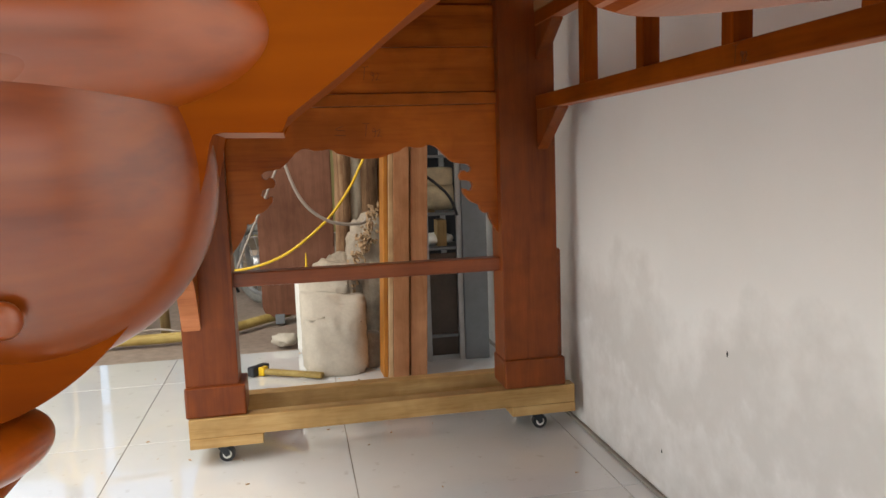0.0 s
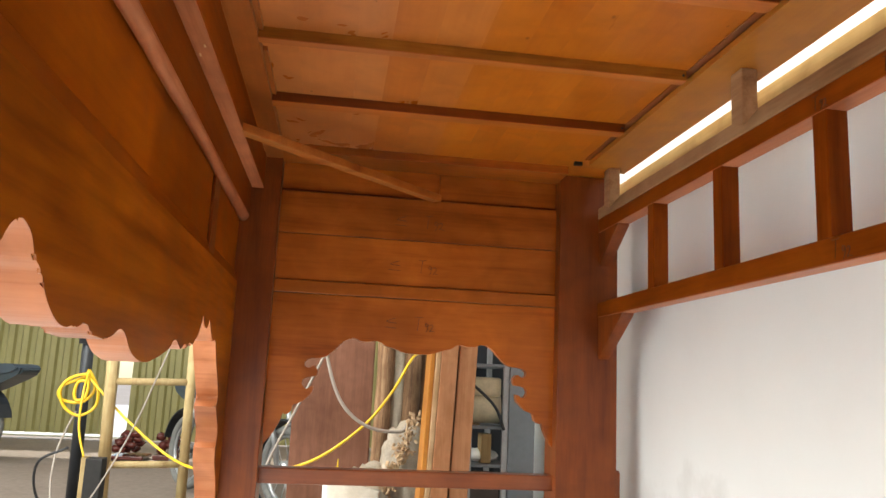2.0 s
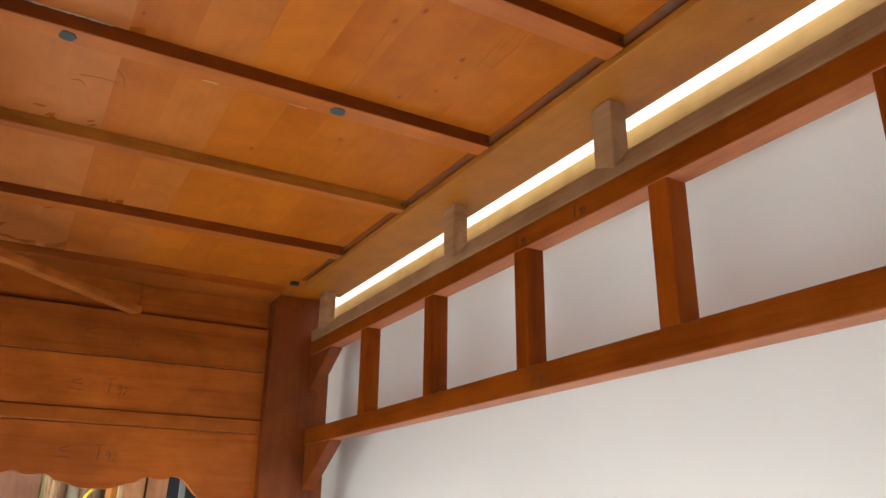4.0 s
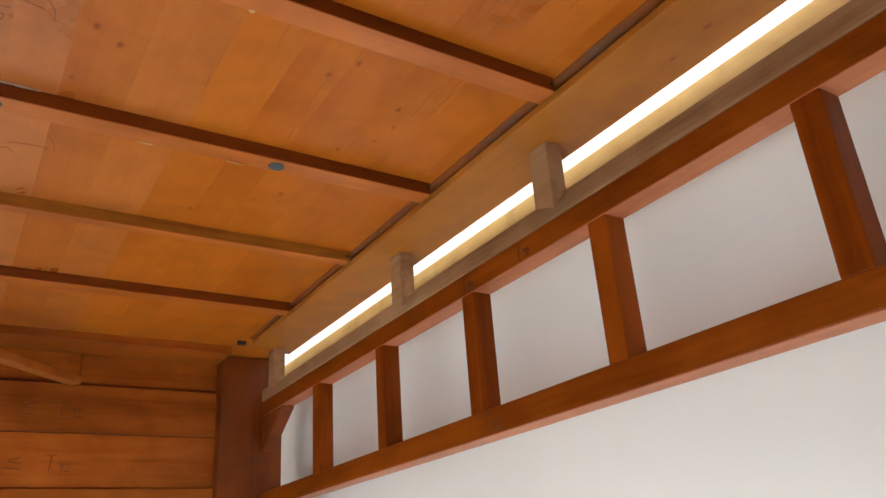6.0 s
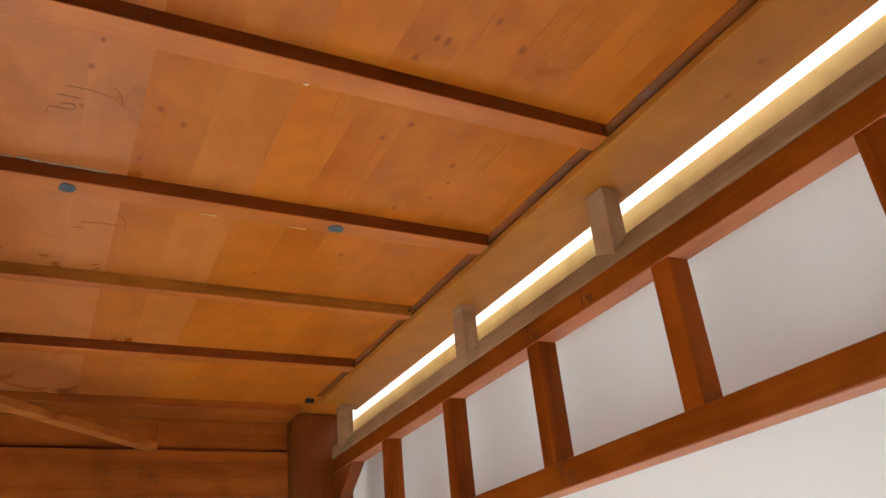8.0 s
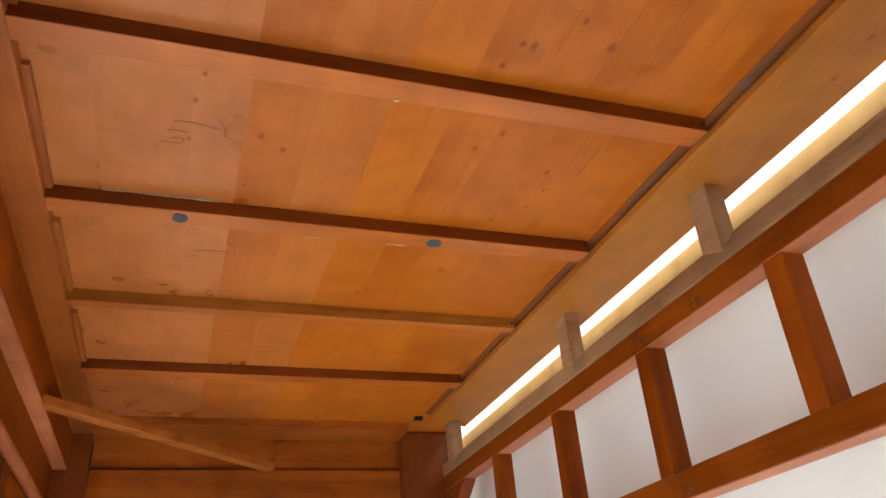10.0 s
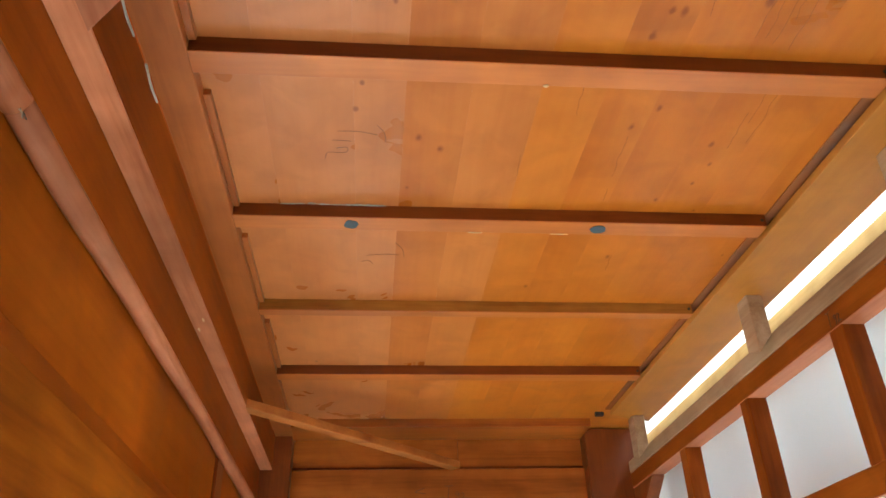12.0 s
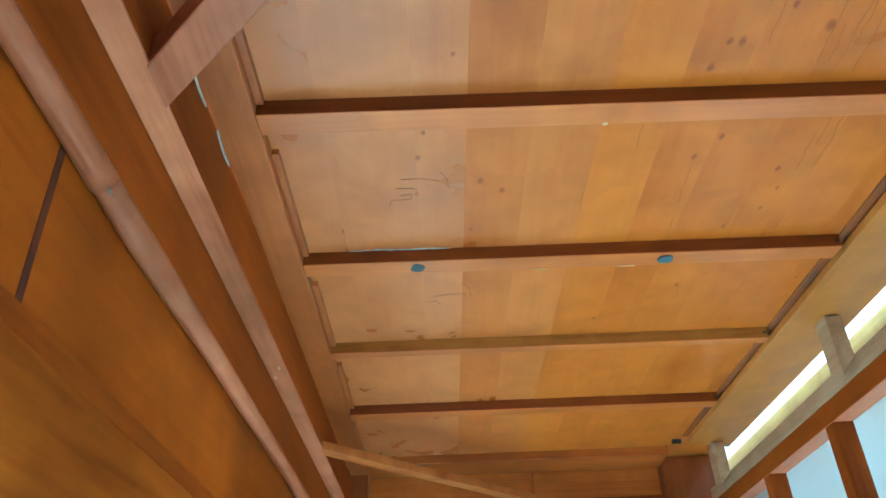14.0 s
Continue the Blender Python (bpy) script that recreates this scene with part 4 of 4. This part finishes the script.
LEAN = Matrix.Translation((0.57, 2.93, 0)) @ Matrix.Rotation(radians(2.6), 4, "Y") @ Matrix.Rotation(radians(-3.0), 4, "X") @ Matrix.Translation((-0.57, -2.93, 0))
for xa, xb, ya, mat, label in ((0.478, 0.496, 2.875, WOOD_ORANGE, "dark orange board edge standing upright"), (0.497, 0.515, 2.862, WOOD_NEW, "cream sapwood board edge standing upright"),
                               (0.516, 0.578, 2.860, WOOD_PLANK, "new sawn pinkish plank standing upright"), (0.584, 0.652, 2.870, WOOD_PLANK, "new sawn pinkish plank standing upright")):
    p = part("plank", turned(box(xa, xb, ya, ya + 0.14, 0.0, 2.1, 0.003), LEAN), mat, None, "", False, (0.57, 2.93, 0))
    tagged(p, label, "plank", "upright planks")

rack = thing("metal_rack", (0.84, 3.2, 0), "dusty grey steel shelf rack against the wall", "rack")
for x in (0.70, 0.842):
    for y in (3.08, 3.42):
        part("upright", box(x - 0.011, x + 0.011, y - 0.011, y + 0.011, 0, 1.6, 0.002), STEEL, rack)
for z in (0.10, 0.475, 0.62, 0.86):
    part("shelf", box(0.69, 0.86, 3.075, 3.43, z, z + 0.012, 0.002), SHEET, rack)
part("side_panel", box(0.853, 0.958, 3.06, 3.075, 0.0, 1.6, 0.003), SHEET, rack, "grey sheet metal panel")
part("back_panel", box(0.69, 0.958, 3.43, 3.44, 0.0, 1.6, 0.002), BLACK_PAINT, rack)
part("door", box(0.69, 0.83, 3.09, 3.10, 0.02, 0.46, 0.003), BROWN_STEEL, rack, "dark lower door")


def on_rack(name, bm, mat, label, category, at, smooth=True):
    return tagged(part(name, bm, mat, None, "", smooth, at), label, category)


on_rack("folded_bag", lump((0.765, 3.20, 0.512), (0.075, 0.09, 0.026), 3), WHITE_PLASTIC, "folded white bag on a rack shelf", "bag", (0.765, 3.2, 0.487))
on_rack("machine_cover", box(0.705, 0.83, 3.10, 3.3, 0.745, 0.82, 0.012), CREAM_PLASTIC, "dusty white ribbed machine cover", "machine cover", (0.77, 3.2, 0.745), False)
on_rack("machine", rod((0.70, 3.16, 0.70), (0.83, 3.16, 0.70), 0.062, None, 24), CREAM_PLASTIC, "dusty round machine motor on a rack shelf", "machine", (0.77, 3.16, 0.632))
on_rack("offcut", box(0.755, 0.795, 3.10, 3.18, 0.4875, 0.60, 0.003), WOOD_PALE, "small pale wooden offcut", "offcut", (0.775, 3.14, 0.487), False)
on_rack("offcut", box(0.715, 0.75, 3.12, 3.2, 0.632, 0.64, 0.001), WOOD_PALE, "thin pale wooden offcut", "offcut", (0.735, 3.16, 0.632), False)
on_rack("black_cable", cable([(0.66, 3.06, 0.82), (0.74, 3.05, 0.76), (0.80, 3.055, 0.70), (0.835, 3.06, 0.62)], 0.006), DARK, "black power cable hanging from the rack", "cable", (0.75, 3.06, 0.62))

slab = thing("tabletop_slab", (0.17, 4.12, 0), "brown tabletop slab stored on edge on grey feet", "slab")
o = [(-0.03, 0.09), (-0.012, 0.045), (0.03, 0.030), (0.10, 0.040), (0.30, 0.040), (0.345, 0.030), (0.37, 0.08), (0.372, 1.55), (-0.032, 1.55)]
part("top", cutout(o, "Y", 4.10, 4.14, 0.006), WOOD_SLAB, slab)
for x in (0.035, 0.26):
    part("foot", box(x, x + 0.05, 4.07, 4.18, 0.0, 0.05, 0.004), SHEET, slab, "grey foot block")


def scrap_log(x, y, r, h, lean, seed, mat, label, category):
    bm = bmesh.new()
    rings = []
    for i in range(12):
        z = h * i / 11
        rings.append([bm.verts.new((x + lean * z + r * (1 + 0.25 * noise.noise(Vector((math.cos(a) * 2, math.sin(a) * 2, z * 9 + seed)))) * math.cos(a),
                                    y + 0.03 * z + r * (1 + 0.25 * noise.noise(Vector((math.cos(a) * 2, math.sin(a) * 2 + 5, z * 9 + seed)))) * math.sin(a), z))
                      for a in (2 * math.pi * k / 14 for k in range(14))])
    for ra, rb in zip(rings, rings[1:]):
        for k in range(14):
            bm.faces.new((ra[k], ra[(k + 1) % 14], rb[(k + 1) % 14], rb[k]))
    bm.faces.new(rings[0]), bm.faces.new(rings[-1])
    return tagged(part("log", bm, mat, None, "", True, (x, y, 0)), label, category, "standing logs")


scrap_log(0.392, 3.75, 0.040, 1.5, 0.02, 1, WOOD_SCRAP, "rough brown timber offcut standing upright", "log")
scrap_log(0.462, 3.80, 0.042, 1.5, 0.01, 2, PIPE, "dull grey pipe standing upright", "pipe")
scrap_log(0.53, 3.78, 0.042, 1.4, 0.015, 5, WOOD_SCRAP, "weathered dark timber standing upright", "log")
scrap_log(0.60, 3.85, 0.05, 1.5, 0.0, 7, WOOD_SCRAP, "thick weathered log standing upright", "log")
bag = part("dusty_bag", lump((0.50, 3.56, 0.30), (0.13, 0.11, 0.30), 8, 0.22, 4, 2.2), DUST_BAG, None, "", True, (0.5, 3.56, 0))
tagged(bag, "tall dusty plastic bag with wood chips stuck to it", "bag")
bag2 = part("dusty_bag", lump((0.33, 3.50, 0.20), (0.15, 0.10, 0.22), 12, 0.2, 4, 2.0), DUST_BAG, None, "", True, (0.33, 3.5, 0))
tagged(bag2, "slumped dusty plastic bag behind the sack", "bag")
chips = bmesh.new()
random.seed(11)
for k in range(160):
    t = random.random()
    c = Vector((0.40 + 0.13 * t + random.gauss(0, 0.018), 3.44 + random.gauss(0, 0.012) - 0.01, 0.30 + 0.34 * t + random.gauss(0, 0.02)))
    own = box(-0.010, 0.010, -0.003, 0.003, -0.006, 0.006, 0)
    turned(own, Matrix.Translation(c) @ Euler((random.uniform(0, 3), random.uniform(0, 3), random.uniform(0, 3))).to_matrix().to_4x4() @ Matrix.Diagonal((random.uniform(0.5, 1.3), 1, random.uniform(0.5, 1.4), 1)))
    join(own, chips)
tagged(part("wood_shavings", chips, CHIP, None, "", False, (0.46, 3.44, 0.3)), "curled brown wood shavings clinging to the bag", "shavings", "", "stuff")

bottle = thing("glue_bottle", (0.207, 3.42, 0), "white glue bottle with a yellow nozzle", "bottle")
part("body", box(0.15, 0.262, 3.38, 3.46, 0.0, 0.385, 0.02), WHITE_PLASTIC, bottle)
part("nozzle", rod((0.207, 3.42, 0.385), (0.207, 3.42, 0.455), 0.007, 0.002), YELLOW, bottle, "yellow nozzle")

rag = part("white_rag", lump((0.09, 3.57, 0.03), (0.06, 0.05, 0.032), 21, 0.3), SACK, None, "", True, (0.09, 3.57, 0))
tagged(rag, "crumpled white rag on the floor", "rag")
tub = part("jar", rod((0.45, 3.10, 0), (0.45, 3.10, 0.14), 0.04, 0.042, 20), DUST_BAG, None, "", True, (0.45, 3.1, 0))
tagged(tub, "cloudy plastic jar beside the sack", "jar")
crumbs = bmesh.new()
for k in range(90):
    c = (random.uniform(-0.6, 0.9), random.uniform(1.4, 3.5), 0.0015)
    if random.random() < 0.6:
        c = (random.uniform(0.05, 0.5), random.uniform(2.85, 3.5), 0.0015)
    own = box(-0.006, 0.006, -0.002, 0.002, -0.0015, 0.0015, 0)
    turned(own, Matrix.Translation(c) @ Matrix.Rotation(random.uniform(0, 3), 4, "Z") @ Matrix.Scale(random.uniform(0.25, 0.9), 4))
    join(own, crumbs)
tagged(part("wood_crumbs", crumbs, CHIP), "small wood chips scattered over the tiles", "wood chips", "", "stuff")

# ---- in the open workshop ----
PLACE = placed(-0.034, 0.076, FLOOR, -0.0156, 1.0376)
pole = part("bamboo_pole", cable([(-0.75, 3.66, 0.028), (-0.3, 3.70, 0.028), (0.0, 3.98, 0.03), (0.10, 4.10, 0.03)], 0.024, 6, 12), WOOD_PALE_Y, None, "", True, (-0.3, 3.75, 0))
tagged(pole, "yellow bamboo pole lying on the concrete", "pole")

stand = thing("wooden_stand", (-0.68, 3.82, 0), "pale wooden pole stand with two rungs", "stand")
part("pole", rod((-0.828, 3.80, 0), (-0.862, 3.80, 1.25), 0.028, 0.025, 16), WOOD_PALE, stand, "", True)
part("pole", rod((-0.500, 3.87, 0), (-0.512, 3.87, 1.25), 0.024, 0.021, 16), WOOD_PALE, stand, "", True)
part("rung", rod((-0.835, 3.80, 0.33), (-0.50, 3.87, 0.335), 0.016, None, 12), WOOD_PALE, stand, "", True)
part("rung", rod((-0.85, 3.80, 0.70), (-0.505, 3.87, 0.71), 0.016, None, 12), WOOD_PALE, stand, "", True)
part("rung", rod((-0.90, 3.80, 1.15), (-0.50, 3.87, 1.15), 0.020, None, 12), WOOD_PALE, stand, "", True)

strip = thing("power_box", (-0.90, 3.74, 0.17), "black power socket box on a pale board tied to the stand", "socket box")
part("board", box(-0.912, -0.888, 3.72, 3.772, 0.17, 0.37, 0.002), WOOD_PALE, strip)
part("box", box(-0.889, -0.815, 3.70, 3.772, 0.190, 0.368, 0.006), BLACK_PLASTIC, strip)

mast = thing("steel_stand", (-1.13, 4.35, 0), "black steel pole on a splayed foot", "stand")
part("pole", rod((-1.13, 4.35, 0.02), (-1.145, 4.35, 1.2), 0.030, None, 16), BLACK_PAINT, mast, "", True)
part("clamp", rod((-1.142, 4.35, 0.88), (-1.144, 4.35, 0.98), 0.046, None, 16), BLACK_PAINT, mast, "", True)
for a in (20, 140, 260):
    part("foot", bar((-1.13, 4.35, 0.03), (-1.13 + 0.3 * math.cos(radians(a)), 4.35 + 0.3 * math.sin(radians(a)), 0.015), 0.05, 0.03, 0.006), BLACK_PAINT, mast)
for i, (a, b, r) in enumerate([((-1.45, 4.05, 0.02), (-0.75, 4.2, 0.025), 0.014), ((-1.4, 4.25, 0.03), (-0.7, 4.05, 0.03), 0.012), ((-1.0, 4.4, 0.03), (-0.62, 4.1, 0.02), 0.011), ((-1.3, 3.95, 0.02), (-0.95, 4.35, 0.05), 0.013)]):
    m = Vector(a).lerp(Vector(b), 0.5) + Vector((0, 0.04 * (-1) ** i, 0.012))
    tagged(part("branch", cable([a, m, b], r, 6, 7), BRANCH, None, "", True, a), "dusty dark stick lying on the concrete", "stick", "sticks on the ground")

coil = bmesh.new()
cable([(-0.97, 3.93, 0.73), (-1.03, 3.92, 0.70), (-1.10, 3.92, 0.665), (-1.112, 3.93, 0.62), (-1.07, 3.94, 0.595), (-1.00, 3.94, 0.60), (-0.955, 3.93, 0.655), (-0.965, 3.91, 0.71), (-1.00, 3.905, 0.725),
       (-1.07, 3.91, 0.70), (-1.105, 3.92, 0.64), (-1.08, 3.93, 0.57), (-1.015, 3.94, 0.533), (-0.945, 3.93, 0.575), (-0.935, 3.92, 0.65), (-0.96, 3.91, 0.71), (-0.985, 3.905, 0.745), (-0.975, 3.90, 0.70), (-1.02, 3.90, 0.69),
       (-1.035, 3.90, 0.64), (-1.02, 3.90, 0.605), (-0.985, 3.90, 0.62), (-0.975, 3.90, 0.68), (-0.985, 3.90, 0.73)], 0.0075, 6, 8, coil)
yellow = thing("extension_cable", (-1.02, 3.9, 0.3), "bright yellow extension cable coiled on the pole and strung across", "cable")
part("coil", coil, YELLOW, yellow, "", True)
part("hanging_end", cable([(-0.985, 3.92, 0.74), (-0.955, 3.78, 0.66), (-0.945, 3.74, 0.5), (-0.90, 3.71, 0.37)], 0.0052), YELLOW, yellow, "", True)
PLACE = placed(0.027, 0.088, FLOOR)
part("strung_length", cable([(-1.035, 4.07, 0.757), (-0.768, 3.92, 0.54), (-0.469, 3.75, 0.373), (-0.13, 3.45, 0.388), (0.10, 3.40, 0.447), (0.30, 3.42, 0.59), (0.42, 3.44, 0.74), (0.50, 3.46, 0.885), (0.56, 3.6, 0.93)], 0.0062, 10), YELLOW, yellow, "", True)

hose = thing("hose", (0.14, 3.3, 0.4), "greyish white air hose hanging in a loop behind the arch", "hose")
part("loop", cable([(0.10, 3.35, 1.1), (0.135, 3.35, 0.87), (0.205, 3.36, 0.69), (0.32, 3.38, 0.595), (0.46, 3.42, 0.575), (0.50, 3.5, 0.60)], 0.0072, 8), HOSE, hose, "", True)
part("drop", cable([(0.12, 3.36, 0.88), (0.02, 3.45, 0.66), (-0.09, 3.52, 0.42), (-0.16, 3.6, 0.2), (-0.2, 3.65, 0.05)], 0.0055, 8), HOSE, hose, "", True)
PLACE = placed(-0.034, 0.076, FLOOR, -0.0156, 1.0376)
wire = thing("white_wire", (-1.0, 3.4, 0), "thin white wire trailing over the floor and up the stand", "wire")
part("run", cable([(-0.58, 3.7, 0.86), (-0.72, 3.68, 0.45), (-0.9, 3.62, 0.1), (-1.05, 3.5, 0.01), (-1.2, 3.4, 0.006)], 0.0035, 8), HOSE, wire, "", True)
part("run", cable([(-1.5, 3.75, 0.01), (-1.15, 3.6, 0.012), (-0.95, 3.45, 0.008), (-0.8, 3.62, 0.03), (-0.55, 3.72, 0.06), (-0.4, 3.7, 0.05)], 0.006, 8), HOSE, wire, "", True)
part("run", cable([(-1.05, 4.0, 0.55), (-1.10, 3.95, 0.35), (-1.06, 3.85, 0.15), (-0.92, 3.7, 0.02), (-0.75, 3.68, 0.01)], 0.005, 8), HOSE, wire, "", True)
black = thing("black_wire", (-1.0, 3.9, 0), "thin black wire looped beside the steel pole", "wire")
part("run", cable([(-1.0, 3.8, 0.40), (-1.14, 3.85, 0.32), (-1.13, 3.9, 0.15), (-0.95, 3.9, 0.02), (-0.7, 3.85, 0.01)], 0.006, 8), DARK, black, "", True)

PLACE = placed(-0.062, 0.08, FLOOR, -0.017, 1.0977)
carve = thing("carved_pieces", (-1.47, 6.75, 0), "pile of dark red lacquered carvings on a tray", "carvings")
part("tray", box(-1.61, -1.34, 6.6, 6.9, 0.0, 0.03, 0.006), RED_WOOD, carve)
random.seed(9)
for k in range(26):
    t = random.random()
    part("carving", lump((-1.475 + random.uniform(-0.11, 0.11) * (1 - t * 0.6), 6.75 + random.uniform(-0.1, 0.1), 0.05 + 0.15 * t), (0.038, 0.03, 0.028), k, 0.4, 2, 4.0), RED_WOOD, carve, "", True)
carve2 = thing("carved_pieces", (-1.19, 6.75, 0), "smaller pile of dark red lacquered carvings", "carvings")
part("tray", box(-1.28, -1.08, 6.65, 6.9, 0.0, 0.04, 0.006), RED_WOOD, carve2)
for k in range(12):
    part("carving", lump((-1.18 + random.uniform(-0.08, 0.08), 6.77 + random.uniform(-0.08, 0.08), 0.06 + 0.14 * random.random()), (0.04, 0.04, 0.035), k + 40, 0.4, 2, 4.0), RED_WOOD, carve2, "", True)


def motorbike(at, heading, seat_mat, label, size=1.0, rear=-0.68):
    """A small motorbike, front wheel ahead along x before it is turned."""
    m = Matrix.Translation(at) @ Matrix.Rotation(radians(heading), 4, "Z") @ Matrix.Scale(size, 4)
    bike = thing("motorbike", at, label, "motorbike")

    def add(name, bm, mat, parent=None, text="", smooth=True):
        return part(name, turned(bm, m), mat, parent or bike, text, smooth)

    for wx in (rear, 0.68):
        ring = bmesh.new()
        big = [(wx + 0.265 * math.cos(a), 0, 0.31 + 0.265 * math.sin(a)) for a in (2 * math.pi * k / 24 for k in range(25))]
        w = add("wheel", cable(big, 0.034, 2, 10, ring), TYRE, None, "dusty grey tyre on a spoked wheel")
        rim = bmesh.new()
        add("rim", cable([(wx + 0.225 * math.cos(a), 0, 0.31 + 0.225 * math.sin(a)) for a in (2 * math.pi * k / 24 for k in range(25))], 0.014, 2, 8, rim), STEEL, w)
        add("hub", rod((wx, -0.06, 0.31), (wx, 0.06, 0.31), 0.06, None, 18), STEEL, w)
        for k in range(14):
            a = 2 * math.pi * k / 14
            add("spoke", rod((wx + 0.05 * math.cos(a), 0.02 * (-1) ** k, 0.31 + 0.05 * math.sin(a)), (wx + 0.22 * math.cos(a), 0, 0.31 + 0.22 * math.sin(a)), 0.003, None, 5), STEEL, w)
        arc = [(wx + 0.345 * math.cos(a), 0.31 + 0.345 * math.sin(a)) for a in (radians(15 + 150 * k / 14) for k in range(15))]
        arc2 = [(wx + 0.335 * math.cos(a), 0.31 + 0.335 * math.sin(a)) for a in (radians(15 + 150 * k / 14) for k in range(15))]
        add("fender", cutout([*arc, *reversed(arc2)], "Y", -0.06, 0.06, 0.002), BLACK_PAINT, None, "", False)
    for y in (-0.075, 0.075):
        add("fork", rod((0.68, y, 0.31), (0.44, y, 0.98), 0.020, None, 10), STEEL)
        add("swing_arm", rod((rear, y, 0.31), (-0.05, y, 0.38), 0.018, None, 10), BLACK_PAINT)
        add("shock", rod((rear + 0.06, y, 0.36), (rear + 0.2, y, 0.74), 0.028, None, 10), STEEL)
    add("engine", lump((0.05, 0, 0.36), (0.22, 0.12, 0.14), 2, 0.12, 3), STEEL)
    add("body_panel", cutout([(tuple(p[:2])) for p in spline([(0.42, 0.86, 0), (0.30, 0.58, 0), (0.10, 0.54, 0), (-0.30, 0.60, 0), (-0.80, 0.78, 0), (-0.78, 0.84, 0), (-0.3, 0.76, 0), (0.05, 0.68, 0), (0.3, 0.86, 0)], 4)], "Y", -0.10, 0.10, 0.02), TEAL, None, "faded blue side panel", False)
    add("seat", cutout([(tuple(p[:2])) for p in spline([(0.08, 0.70, 0), (0.05, 0.79, 0), (-0.25, 0.80, 0), (-0.5, 0.86, 0), (-0.78, 0.87, 0), (-0.80, 0.81, 0), (-0.4, 0.76, 0)], 4)], "Y", -0.12, 0.12, 0.03, 3), seat_mat, None, "dark padded seat", False)
    add("handlebar", cable([(0.34, -0.34, 0.99), (0.42, -0.18, 1.02), (0.44, 0, 0.99), (0.42, 0.18, 1.02), (0.34, 0.34, 0.99)], 0.014, 6), BLACK_PAINT)
    add("headlight", lump((0.52, 0, 0.95), (0.07, 0.09, 0.08), 6, 0.02, 3), WHITE_PLASTIC)
    for y in (-0.2, 0.2):
        add("mirror", lump((0.36, y * 1.3, 1.14), (0.02, 0.05, 0.035), 7, 0.02, 2), BLACK_PAINT)
    add("side_stand", rod((0.0, 0.1, 0.25), (0.05, 0.24, 0.0), 0.012, None, 8), BLACK_PAINT)
    return bike


PLACE = placed(-0.034, 0.076, FLOOR, -0.0156, 1.0376)
motorbike((-0.42, 4.96, 0), -50.6, SEAT, "dusty small motorbike parked on the concrete", 0.8)
PLACE = placed(-0.062, 0.08, FLOOR, -0.017, 1.0977)
motorbike((-2.63, 6.33, 0), 150, SEAT, "small dark motorbike parked by the corrugated wall", 0.82, -0.28)
